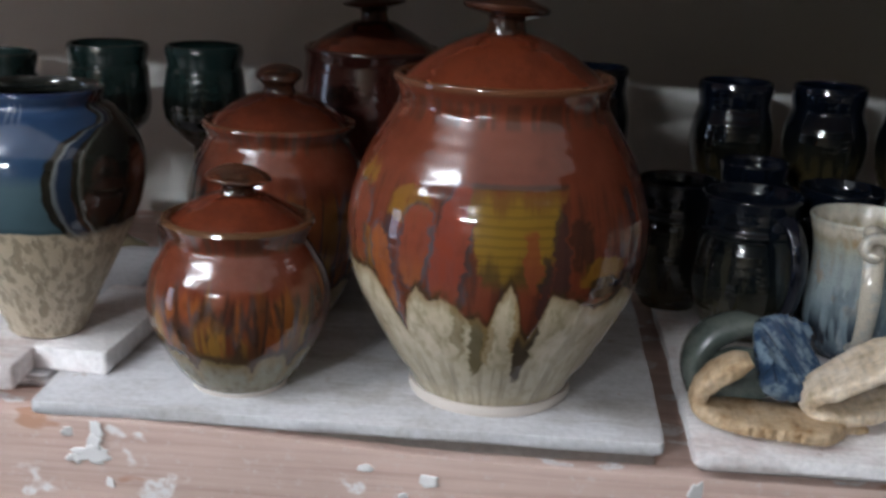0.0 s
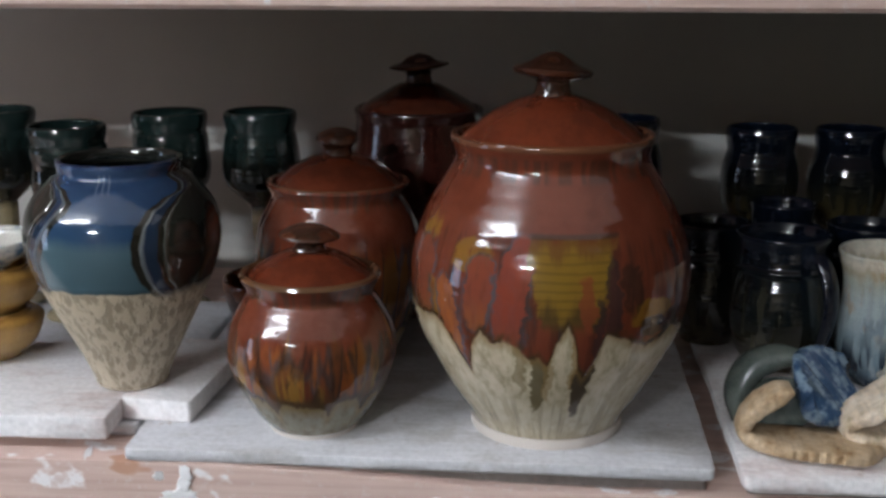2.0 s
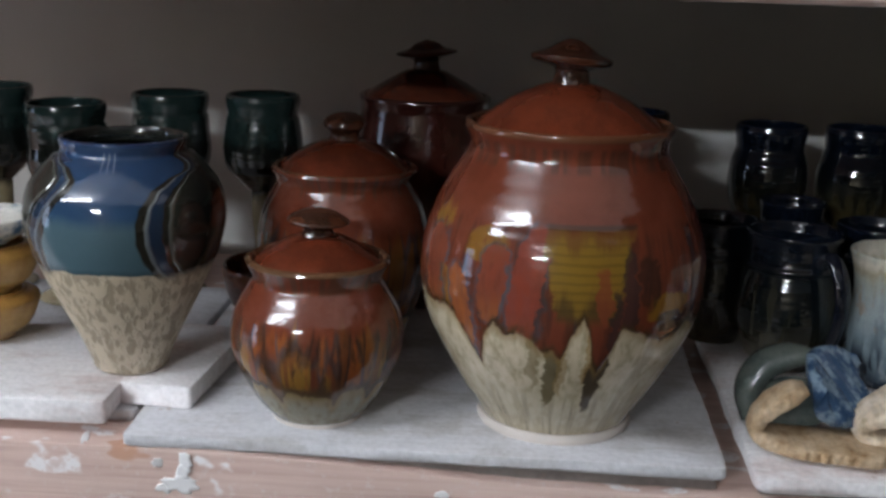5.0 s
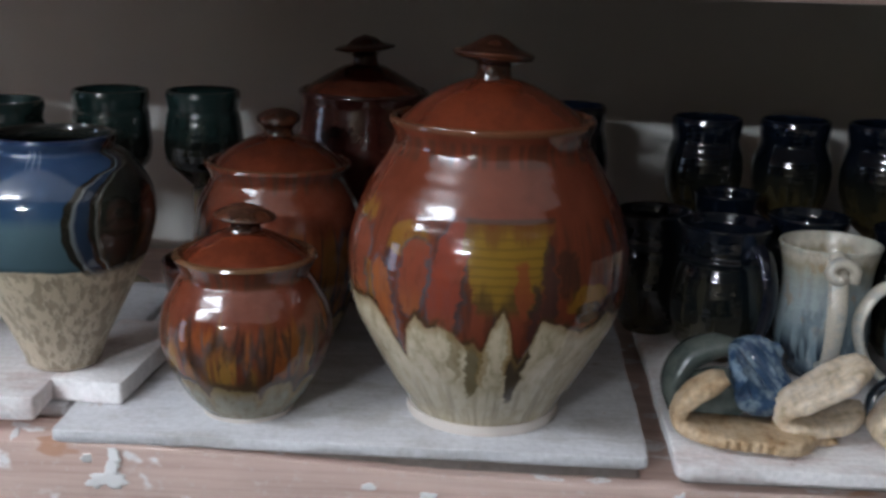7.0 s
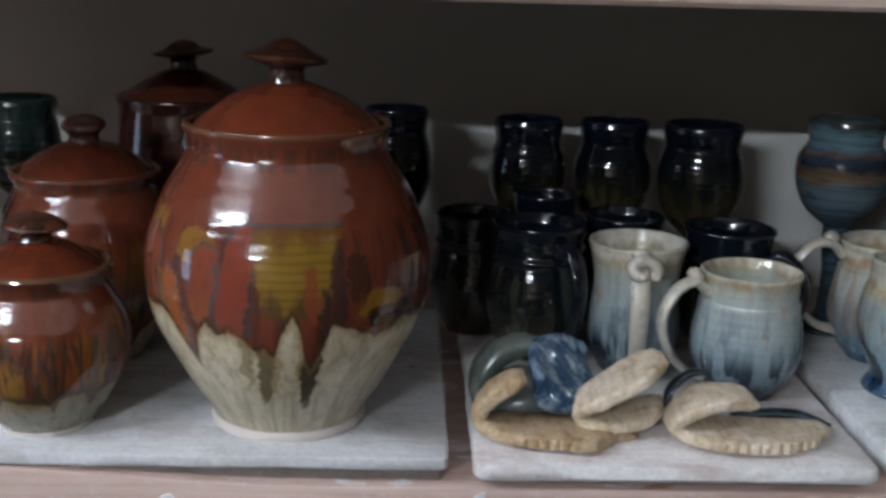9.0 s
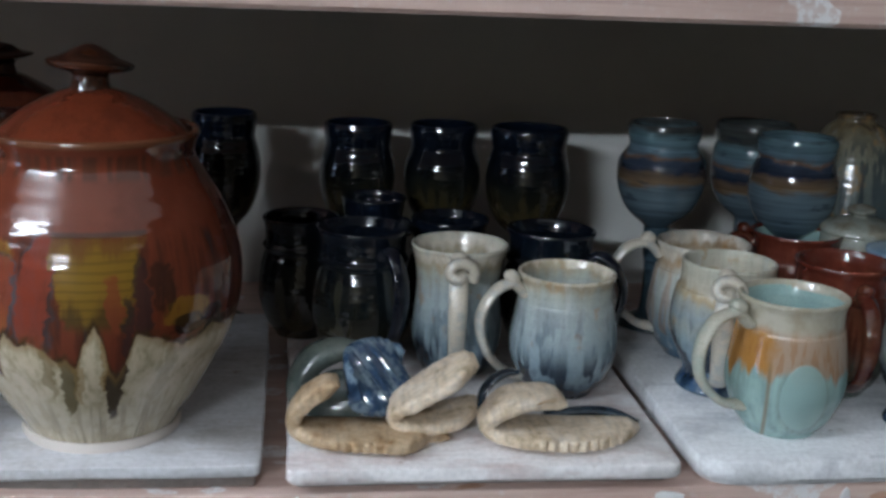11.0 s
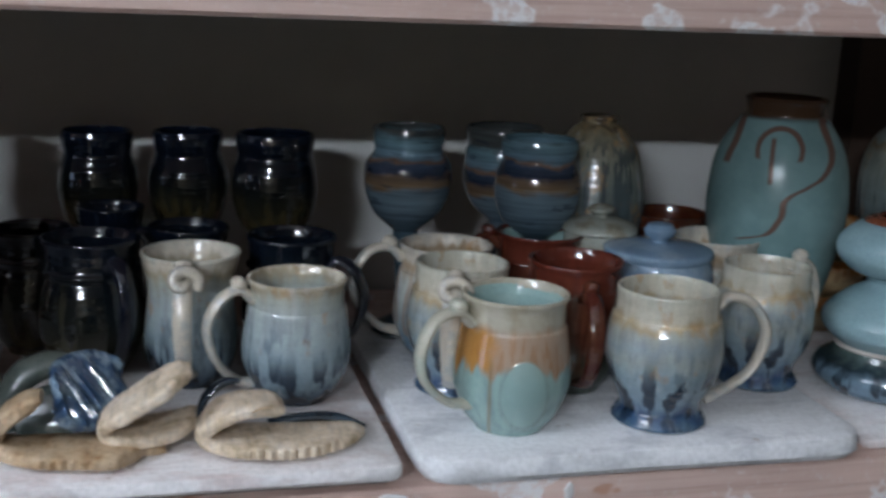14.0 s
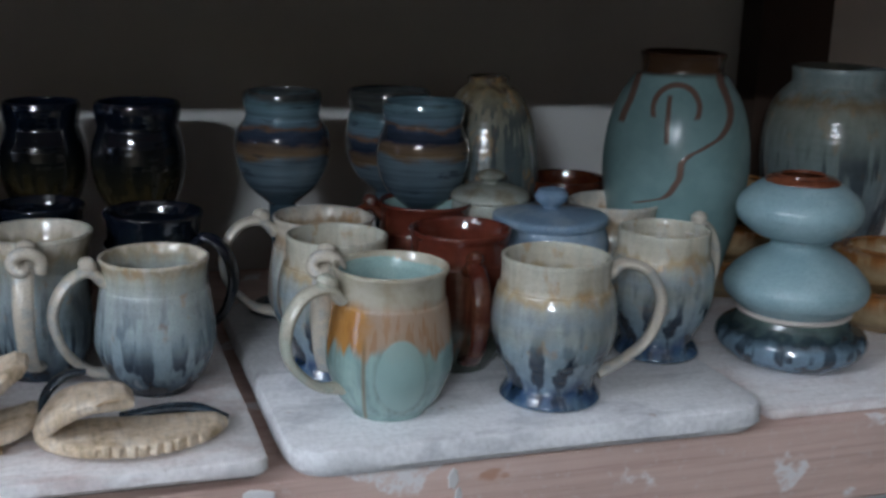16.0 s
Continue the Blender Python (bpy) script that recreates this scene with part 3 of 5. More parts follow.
def carved_blue():
    """Blue over slate glaze with combed scroll lines, above bare carved tan clay."""
    n = Nodes("blue glaze over carved tan clay")
    run = n.noise(n.scaled(60, 60, 8), 1.0, 2.5, 0.6, 2)
    h = n.math("ADD", n.z, n.math("MULTIPLY", n.math("SUBTRACT", run, 0.5), 0.012))
    colour = n.ramp(n.math("DIVIDE", h, 0.18), [(0.0, (0.50, 0.43, 0.33)), (0.485, (0.52, 0.43, 0.3)), (0.495, (0.035, 0.07, 0.09)), (0.52, (0.06, 0.11, 0.135)), (0.68, (0.062, 0.105, 0.125)), (0.73, (0.022, 0.052, 0.105)), (0.93, (0.018, 0.042, 0.095)), (0.97, (0.03, 0.055, 0.11)), (1.0, (0.01, 0.015, 0.05))])
    ang = n.math("ARCTAN2", n.x, n.math("MULTIPLY", n.y, -1.0))
    wob = n.math("MULTIPLY", n.math("SUBTRACT", n.noise(n.coord, 40, 2.0, 0.5, 9), 0.5), 0.12)

    def scroll(stops, sign):
        """How far round from a scroll's outer line, given as (height, angle), a spot lies."""
        bend = n.ramp(n.math("DIVIDE", n.z, 0.18), [(q / 0.18, 0.5 + sign * t / 2.8) for q, t in stops])
        off = n.math("SUBTRACT", n.math("MULTIPLY", ang, sign), n.math("MULTIPLY", n.math("SUBTRACT", bend, 0.5), 2.8))
        return n.math("ADD", off, wob)

    right = scroll(((0.078, 0.74), (0.085, 0.64), (0.097, 0.48), (0.113, 0.41), (0.125, 0.40), (0.138, 0.45), (0.148, 0.58), (0.155, 0.82), (0.158, 1.10), (0.162, 1.20), (0.168, 1.15), (0.176, 1.3)), 1)
    left = scroll(((0.085, -0.62), (0.11, -0.60), (0.135, -0.42), (0.147, -0.28), (0.154, -0.24), (0.161, -0.40), (0.166, -0.80), (0.175, -1.1)), -1)
    curl = n.math("MAXIMUM", right, left)
    zone = n.math("MULTIPLY", n.step(curl, -0.01, 0.015), n.step(n.z, 0.080, 0.088))
    bands = n.ramp(n.math("DIVIDE", curl, 0.6), [(0.0, (0.018, 0.016, 0.012)), (0.14, (0.022, 0.02, 0.014)), (0.17, (0.13, 0.145, 0.15)), (0.21, (0.10, 0.115, 0.13)), (0.24, (0.016, 0.030, 0.060)), (0.40, (0.018, 0.032, 0.055)), (0.43, (0.02, 0.018, 0.013)), (0.50, (0.02, 0.02, 0.014)), (0.53, (0.10, 0.105, 0.095)), (0.56, (0.07, 0.075, 0.06)), (0.60, (0.020, 0.023, 0.018)), (1.0, (0.016, 0.018, 0.016))])
    combs = n.ramp(n.math("DIVIDE", curl, 0.6), [(0.0, 0.0), (0.14, 0.0), (0.18, 1.0), (0.22, 1.0), (0.25, 0.5), (0.40, 0.5), (0.43, 0.0), (0.50, 0.0), (0.54, 1.0), (0.60, 0.3)])
    colour = n.mix(zone, colour, bands)
    tick = n.math("SINE", n.math("MULTIPLY", n.math("SUBTRACT", ang, 0.01), 78.0))
    ticks = n.math("MULTIPLY", n.math("MULTIPLY", n.step(tick, 0.3, 0.9), n.math("MULTIPLY", n.step(ang, 0.0, 0.02), n.math("SUBTRACT", 1.0, n.step(ang, 0.21, 0.23)))), n.math("MULTIPLY", n.step(n.z, 0.158, 0.164), n.math("SUBTRACT", 1.0, n.step(n.z, 0.170, 0.173))))
    colour = n.mix(n.math("MULTIPLY", ticks, 0.6), colour, (0.16, 0.19, 0.24))
    bark = n.noise(n.scaled(190, 190, 75), 1.0, 2.5, 0.55, 5)
    low = n.math("SUBTRACT", 1.0, n.step(h, 0.086, 0.089))
    cut = n.math("MULTIPLY", n.step(bark, 0.40, 0.56), low)
    colour = n.mix(n.math("MULTIPLY", n.math("SUBTRACT", low, cut), 0.7), colour, (0.22, 0.165, 0.10))
    normal = n.bump(n.noise(n.coord, 120, 3.0, 0.5, 1), 0.3, 0.0006)
    normal = n.bump(n.math("MULTIPLY", combs, zone), 0.55, 0.0012, normal)
    normal = n.bump(cut, 0.7, 0.0012, normal)
    return n.done(colour, n.math("ADD", 0.06, n.math("MULTIPLY", low, 0.55)), normal, ior=1.7)


def brushed_celadon():
    """Pale blue-green satin glaze with brown trailed lines and a dark brown neck."""
    n = Nodes("celadon glaze with brown trailed lines")
    soft = n.noise(n.coord, 40, 4.0, 0.6, 4)
    fine = n.noise(n.coord, 14, 3.0, 0.5, 8)
    colour = n.mix(n.step(soft, 0.35, 0.65), (0.175, 0.285, 0.29), (0.21, 0.33, 0.335))
    wig = n.math("MULTIPLY", n.math("SUBTRACT", fine, 0.5), 0.008)
    px, pz = n.math("ADD", n.x, wig), n.math("ADD", n.z, wig)

    def near(value, width):
        return n.math("SUBTRACT", 1.0, n.step(n.math("ABSOLUTE", value), width * 0.6, width * 1.2))

    def between(value, lo, hi):
        return n.math("MULTIPLY", n.step(value, lo - 0.002, lo + 0.002), n.math("SUBTRACT", 1.0, n.step(value, hi - 0.002, hi + 0.002)))

    front = n.math("SUBTRACT", 1.0, n.step(n.y, -0.012, 0.0))
    ring = n.math("SQRT", n.math("ADD", n.math("POWER", n.math("ADD", px, 0.002), 2.0), n.math("POWER", n.math("SUBTRACT", pz, 0.206), 2.0)))
    arch = n.math("MULTIPLY", near(n.math("SUBTRACT", ring, 0.020), 0.0026), n.step(n.z, 0.196, 0.200))
    stem = n.math("MULTIPLY", near(n.math("ADD", px, 0.008), 0.0024), between(n.z, 0.176, 0.217))

    def strand(stops, lo, hi):
        """A trailed line whose x at each height is given in stops of (height, x)."""
        curve = n.ramp(n.math("DIVIDE", pz, 0.25), [(h / 0.25, x * 10 + 0.5) for h, x in stops])
        curve.node.color_ramp.interpolation = "CARDINAL"
        off = n.math("SUBTRACT", px, n.math("MULTIPLY", n.math("SUBTRACT", curve, 0.5), 0.1))
        return n.math("MULTIPLY", near(off, 0.0034), between(pz, lo, hi))

    trail = n.math("MAXIMUM", strand([(0.121, -0.032), (0.128, -0.008), (0.144, 0.004), (0.162, 0.007), (0.170, 0.018), (0.181, 0.036), (0.202, 0.045), (0.236, 0.032)], 0.121, 0.236), strand([(0.19, -0.05), (0.208, -0.044), (0.236, -0.036)], 0.19, 0.236))
    lines = n.math("MULTIPLY", front, n.math("MAXIMUM", trail, n.math("MAXIMUM", arch, stem)))
    colour = n.mix(n.math("MULTIPLY", lines, 0.85), colour, (0.15, 0.06, 0.035))
    neck = n.step(n.math("ADD", n.z, wig), 0.231, 0.236)
    colour = n.mix(neck, colour, (0.055, 0.028, 0.015))
    return n.done(colour, n.math("SUBTRACT", 0.27, n.math("MULTIPLY", neck, 0.15)), n.bump(n.noise(n.coord, 130, 3.0), 0.25, 0.0006, n.bump(lines, 0.3, 0.0008)))


big_glaze = big_jar_glaze()
small_glaze = jar_glaze("red-brown glaze over cream, small", 4.0, 0.033, 0.006, 0.118, 0.12, (0.42, 0.45, 0.42))
mid_glaze = jar_glaze("red-brown glaze, plain shoulder", 8.0, 0.03, 0.01, 0.16, 0.06)
lid_glaze = glaze_spots("red-brown lid glaze", (0.135, 0.028, 0.012), (0.10, 0.022, 0.010), 0.05, 3, 22)
knob_glaze = glaze_spots("brown knob glaze", (0.085, 0.028, 0.014), (0.04, 0.018, 0.011), 0.06, 13, 45)
dark_jar_glaze = glaze("dark maroon glaze", 0.2, [(0.0, RUSTDARK), (0.1, (0.06683, 0.01458, 0.00972)), (0.2, (0.03645, 0.01094, 0.008505))], 0.01, None, 5, 0.1, rings=0.08)
vase_glaze = carved_blue()
celadon_glaze = brushed_celadon()
green_goblet = glaze("dark green over black goblet glaze", 0.19, [(0.0, (0.30, 0.25, 0.16)), (0.098, (0.32, 0.26, 0.15)), (0.108, (0.007859, 0.008521, 0.007196)), (0.155, (0.007326, 0.009978, 0.008652)), (0.16, (0.01331, 0.02657, 0.02491)), (0.19, (0.01802, 0.03791, 0.03626))], 0.008, None, 2, 0.09)
night_goblet = glaze("midnight blue over tortoise goblet glaze", 0.21, [(0.0, (0.02, 0.015, 0.01)), (0.10, (0.05, 0.036, 0.014)), (0.135, (0.026, 0.024, 0.014)), (0.155, (0.008, 0.010, 0.010)), (0.172, (0.004, 0.006, 0.010)), (0.21, (0.004, 0.008, 0.018))], 0.022, (0.09, 0.15, (0.08, 0.06, 0.025), 0.35), 9, 0.05)


def banded_goblet():
    """Slate blue glaze brushed round on the wheel: thin broken bands of rust, navy and pale blue."""
    n = Nodes("slate blue goblet glaze with rusty bands")
    soft = n.noise(n.scaled(28, 28, 60), 1.0, 3.0, 0.6, 6)
    lines = n.noise(n.scaled(12, 12, 330), 1.0, 3.0, 0.6, 8)
    h = n.math("ADD", n.z, n.math("MULTIPLY", n.math("SUBTRACT", soft, 0.5), 0.024))
    stops = [(0.0, (0.038, 0.061, 0.074)), (0.095, (0.047, 0.081, 0.108)), (0.125, (0.115, 0.165, 0.205)), (0.142, (0.121, 0.173, 0.213)), (0.148, (0.162, 0.108, 0.061)), (0.156, (0.115, 0.081, 0.061)), (0.160, (0.019, 0.027, 0.051)), (0.168, (0.041, 0.061, 0.095)), (0.171, (0.162, 0.095, 0.061)), (0.175, (0.121, 0.189, 0.243)), (0.19, (0.115, 0.196, 0.230)), (0.197, (0.054, 0.061, 0.061))]
    colour = n.ramp(n.math("DIVIDE", h, 0.2), [(a / 0.2, c) for a, c in stops])
    colour = n.mix(0.75, colour, n.ramp(lines, [(0.3, 0.45), (0.5, 1.0), (0.72, 1.5)]), "MULTIPLY")
    colour = n.mix(n.math("MULTIPLY", n.step(n.noise(n.scaled(35, 35, 150), 1.0, 3.0, 0.6, 12), 0.6, 0.68), 0.55), colour, (0.02, 0.028, 0.045))
    normal = n.bump(lines, 0.25, 0.0006, n.bump(n.noise(n.coord, 150, 3.0, 0.5, 1), 0.3, 0.0006))
    return n.done(colour, n.math("ADD", 0.06, n.math("MULTIPLY", soft, 0.07)), normal, ior=1.7)


blue_goblet = banded_goblet()
night_mug = glaze("blue-black mug glaze with amber runs", 0.12, [(0.0, (0.06, 0.04, 0.016)), (0.02, (0.032, 0.028, 0.016)), (0.05, (0.008, 0.011, 0.012)), (0.08, (0.005, 0.008, 0.011)), (0.12, (0.004, 0.007, 0.015))], 0.02, (0.01, 0.085, (0.06, 0.055, 0.035), 0.5), 5, 0.07)
grey_mug = glaze("cream to slate mug glaze with dark drips", 0.115, [(0.0, (0.02, 0.035, 0.055)), (0.010, (0.05, 0.08, 0.11)), (0.024, (0.16, 0.22, 0.26)), (0.045, (0.27, 0.34, 0.37)), (0.075, (0.37, 0.42, 0.42)), (0.088, (0.40, 0.42, 0.37)), (0.096, (0.43, 0.37, 0.26)), (0.103, BONE), (0.115, (0.492, 0.511, 0.437))], 0.016, (0.0, 0.042, (0.012, 0.022, 0.04), 0.95), 1, 0.12, 0.3, flecks=0.45)
grey_mug_b = glaze("cream to blue mug glaze with rust flecks", 0.115, [(0.0, (0.04644, 0.09629, 0.1627)), (0.02, (0.1397, 0.231, 0.3059)), (0.045, (0.339, 0.397, 0.422)), (0.075, (0.437, 0.446, 0.407)), (0.09, (0.406, 0.302, 0.195)), (0.097, BONE), (0.115, (0.436, 0.437, 0.398))], 0.02, (0.02, 0.1, (0.371, 0.194, 0.085), 0.45), 12, 0.1, 0.3, flecks=0.5)
foot_mug = glaze("cream over grey mug glaze with cobalt foot", 0.115, [(0.0, (0.10, 0.16, 0.23)), (0.006, (0.05, 0.10, 0.18)), (0.012, (0.03, 0.06, 0.13)), (0.022, (0.16, 0.23, 0.29)), (0.048, (0.25, 0.32, 0.35)), (0.060, (0.30, 0.33, 0.31)), (0.070, (0.27, 0.32, 0.34)), (0.081, (0.36, 0.37, 0.33)), (0.087, (0.42, 0.33, 0.20)), (0.093, (0.52, 0.48, 0.38)), (0.115, (0.50, 0.50, 0.42))], 0.016, (0.004, 0.056, (0.008, 0.018, 0.036), 0.95), 20, 0.1, 0.3, flecks=0.5)


def amber_mug():
    """Celadon with a large clear oval on one side, an amber shoulder that runs past it, and a bone rim."""
    n = Nodes("amber over celadon mug glaze")
    u = n.math("SUBTRACT", n.math("MULTIPLY", n.x, 0.934), n.math("MULTIPLY", n.y, 0.357))
    run = n.noise(n.scaled(85, 85, 9), 1.0, 2.5, 0.6, 31)
    soft = n.noise(n.coord, 55, 3.0, 0.6, 33)
    thin = n.noise(n.scaled(190, 190, 12), 1.0, 3.0, 0.6, 35)
    h = n.math("ADD", n.z, n.math("MULTIPLY", n.math("SUBTRACT", run, 0.5), 0.05))
    base = n.ramp(soft, [(0.3, (0.21, 0.33, 0.31)), (0.6, (0.29, 0.42, 0.40))])
    base = n.mix(0.6, base, n.ramp(thin, [(0.32, 0.55), (0.52, 1.0), (0.7, 1.2)]), "MULTIPLY")
    warm = n.mix(n.step(n.math("ADD", u, n.math("MULTIPLY", n.math("SUBTRACT", soft, 0.5), 0.03)), -0.02, -0.006), (0.42, 0.20, 0.05), (0.40, 0.29, 0.21))
    warm = n.mix(n.math("MULTIPLY", n.step(thin, 0.5, 0.6), 0.5), warm, (0.30, 0.13, 0.035))
    colour = n.mix(n.step(h, 0.050, 0.058), base, warm)
    colour = n.mix(n.step(n.math("ADD", n.z, n.math("MULTIPLY", n.math("SUBTRACT", run, 0.5), 0.018)), 0.080, 0.092), colour, n.ramp(soft, [(0.3, (0.36, 0.31, 0.22)), (0.6, (0.50, 0.47, 0.38))]))
    du = n.math("DIVIDE", n.math("SUBTRACT", u, 0.012), 0.0170)
    dz = n.math("DIVIDE", n.math("SUBTRACT", n.z, 0.038), 0.028)
    far = n.math("ADD", n.math("MULTIPLY", du, du), n.math("MULTIPLY", dz, dz))
    far = n.math("ADD", far, n.math("MULTIPLY", n.math("SUBTRACT", soft, 0.5), 0.25))
    front = n.step(n.math("ADD", n.math("MULTIPLY", n.x, -0.357), n.math("MULTIPLY", n.y, -0.934)), 0.0, 0.006)
    edge = n.math("MULTIPLY", front, n.math("SUBTRACT", 1.0, n.step(far, 1.1, 1.5)))
    colour = n.mix(n.math("MULTIPLY", edge, 0.15), colour, (0.19, 0.17, 0.11))
    inside = n.math("MULTIPLY", front, n.math("SUBTRACT", 1.0, n.step(far, 0.85, 1.05)))
    colour = n.mix(n.math("MULTIPLY", inside, 0.9), colour, (0.30, 0.44, 0.42))
    line = n.math("SUBTRACT", 1.0, n.step(n.math("ABSOLUTE", n.math("ADD", u, 0.0135)), 0.0006, 0.0022))
    line = n.math("MULTIPLY", n.math("MULTIPLY", line, front), n.math("SUBTRACT", 1.0, n.step(n.z, 0.055, 0.07)))
    colour = n.mix(n.math("MULTIPLY", line, 0.7), colour, (0.20, 0.14, 0.07))
    normal = n.bump(n.noise(n.coord, 150, 3.0, 0.5, 32), 0.3, 0.0006, n.bump(inside, 0.4, 0.001))
    return n.done(colour, n.math("ADD", 0.1, n.math("MULTIPLY", soft, 0.08)), normal, ior=1.65)


celadon_mug = amber_mug()
mint_inside = glaze_spots("pale celadon inside", (0.3, 0.44, 0.42), (0.34, 0.47, 0.44), 0.15, 2)
bone_handle = glaze_spots("cream handle glaze", (0.58, 0.53, 0.44), (0.45, 0.45, 0.42), 0.16, 3, 80)
mint_handle = glaze_spots("celadon to cream handle glaze", (0.50, 0.48, 0.39), (0.42, 0.46, 0.39), 0.14, 6, 50)
night_handle = glaze_spots("blue-black handle glaze", (0.004, 0.006, 0.014), (0.016, 0.019, 0.028), 0.08, 4)
red_mug = glaze("brick red mug glaze over green", 0.115, [(0.0, (0.07, 0.09, 0.075)), (0.03, (0.07, 0.08, 0.06)), (0.05, (0.095, 0.028, 0.017)), (0.115, (0.11, 0.023, 0.014))], 0.02, (0.02, 0.1, (0.1867, 0.07203, 0.03675), 0.5), 15, 0.09)
red_handle = glaze_spots("brick red handle glaze", (0.085, 0.018, 0.011), (0.12, 0.042, 0.022), 0.09, 5)
sky_pot = glaze_spots("sky blue pot glaze", (0.1873, 0.2822, 0.3929), (0.2743, 0.3612, 0.4482), 0.12, 7, 30)
stone_lid = glaze_spots("speckled stone grey glaze", (0.36, 0.38, 0.33), (0.28, 0.26, 0.2), 0.16, 8)
maroon = glaze_spots("glossy maroon glaze", (0.06, 0.015, 0.0075), (0.1, 0.03, 0.0125), 0.08, 9)
river_glaze = glaze("cream and slate river glaze", 0.205, [(0.0, (0.042, 0.056, 0.056)), (0.09, (0.07, 0.091, 0.091)), (0.14, (0.182, 0.21, 0.196)), (0.18, (0.252, 0.238, 0.175)), (0.2, (0.21, 0.168, 0.098)), (0.21, (0.084, 0.063, 0.042))], 0.02, (0.08, 0.19, (0.035, 0.056, 0.07), 0.7), 41, 0.14, flecks=0.6)
marsh_glaze = glaze("grey-green glaze with rusty band and blue runs", 0.235, [(0.0, (0.075, 0.102, 0.137)), (0.1, (0.130, 0.178, 0.199)), (0.15, (0.217, 0.272, 0.265)), (0.19, (0.262, 0.283, 0.241)), (0.2, (0.215, 0.166, 0.104)), (0.208, (0.232, 0.273, 0.259)), (0.235, (0.274, 0.357, 0.364))], 0.014, (0.06, 0.16, (0.019, 0.026, 0.040), 0.7), 47, 0.15, flecks=0.25)
squat_glaze = glaze_spots("matt powder blue glaze", (0.2796, 0.4209, 0.4562), (0.3252, 0.4754, 0.5107), 0.2, 10, 25)
squat_top = glaze_spots("red-brown neck glaze", (0.16, 0.05, 0.025), (0.24, 0.08, 0.04), 0.1, 11)
bowl_glaze = glaze("dark rimmed blue bowl glaze", 0.05, [(0.0, (0.08, 0.14, 0.2)), (0.022, (0.16, 0.24, 0.31)), (0.03, (0.02, 0.035, 0.045)), (0.04, (0.09, 0.13, 0.12)), (0.05, (0.11, 0.15, 0.13))], 0.008, (0.0, 0.032, (0.012, 0.02, 0.03), 0.9), 51, 0.12)
tan_bowl = glaze("caramel bowl glaze", 0.06, [(0.0, (0.3, 0.2, 0.1)), (0.02, (0.4, 0.3, 0.17)), (0.035, (0.34, 0.14, 0.04)), (0.06, (0.14, 0.05, 0.02))], 0.008, (0.01, 0.05, (0.5, 0.36, 0.2), 0.5), 55, 0.12)
honey_bowl = glaze("honey yellow bowl glaze", 0.06, [(0.0, (0.38, 0.24, 0.09)), (0.025, (0.36, 0.2, 0.05)), (0.05, (0.33, 0.16, 0.04)), (0.06, (0.5, 0.36, 0.2))], 0.004, None, 58, 0.2)
blue_white = glaze_spots("blue and white glaze", (0.6, 0.58, 0.52), (0.08, 0.16, 0.26), 0.15, 13, 45)


def crust_clay(name, w=0.0, tan=1.0):
    n = Nodes(name)
    a = n.noise(n.coord, 70, 4.0, 0.6, w)
    b = n.noise(n.scaled(160, 420, 300), 1.0, 3.0, 0.6, w + 2)
    c = n.ramp(a, [(0.3, (0.40 * tan, 0.30 * tan ** 2, 0.17 * tan ** 3)), (0.47, (0.69 * tan, 0.56 * tan ** 1.4, 0.41 * tan ** 2)), (0.7, (0.85 * tan, 0.755 * tan ** 1.4, 0.64 * tan ** 2))])
    c = n.mix(0.5, c, n.ramp(b, [(0.35, 0.65), (0.6, 1.1)]), "MULTIPLY")
    groove = n.noise(n.scaled(330, 45, 150), 1.0, 2.0, 0.5, w + 6)
    c = n.mix(0.35, c, n.ramp(groove, [(0.34, 0.5), (0.5, 1.0), (0.7, 1.12)]), "MULTIPLY")
    return n.done(c, 0.6, n.bump(groove, 0.3, 0.0012, n.bump(b, 0.35, 0.001)))


crust = crust_clay("pale textured clay")
crust_tan = crust_clay("tan textured clay", 5.0, 0.72)
shell_navy = glaze_spots("dark blue-green rim glaze", (0.012, 0.022, 0.035), (0.03, 0.05, 0.07), 0.1, 18, 60)
# pale streaks in the cobalt also paint in the white glints on the ribs
shell_blue = glaze_spots("cobalt streaked glaze, paled for glints", (0.03, 0.065, 0.13), (0.18, 0.25, 0.32), 0.06, 15, 70)
shell_grey = glaze_spots("grey green glaze", (0.075, 0.095, 0.09), (0.125, 0.145, 0.13), 0.12, 16, 40)

# ---- the room ----
BACK, SHELF, TOP = 1.29, 1.0, 1.022


def fixed(name, bm, material, label, m=None, sharp=40):
    return single(name, bm, material, m or Matrix(), label, "", "", "structure", sharp)


# floor and all walls but the north are unseen, added to shape bounce light
fixed("floor", block(-5.1, 3.4, -4.1, 1.45, -0.1, 0.0), unseen_floor, "unseen room floor, darkened to limit bounce light")
fixed("ceiling", block(-5.1, 3.4, -4.1, 1.45, 2.45, 2.55), ceiling_paint, "white painted ceiling")
fixed("wall_north", block(-5.1, 3.4, BACK, BACK + 0.15, 0.0, 2.45), wall_paint, "white painted wall behind the shelves")
fixed("wall_south", block(-5.1, 3.4, -4.1, -3.95, 0.0, 2.45), bounce_wall_paint, "unseen brown wall toned for bounce light")
fixed("wall_east", block(3.25, 3.4, -3.95, BACK, 0.0, 2.45), bounce_wall_paint, "unseen brown wall toned for bounce light")
for k, (a, b, lo, hi) in enumerate(((-3.95, -0.5, 0.0, 2.45), (0.4, BACK, 0.0, 2.45), (-0.5, 0.4, 2.05, 2.45))):
    fixed("wall_west", block(-5.1, -4.95, a, b, lo, hi), unseen_wall_paint, "unseen brown wall toned for bounce light, round the glazed door")
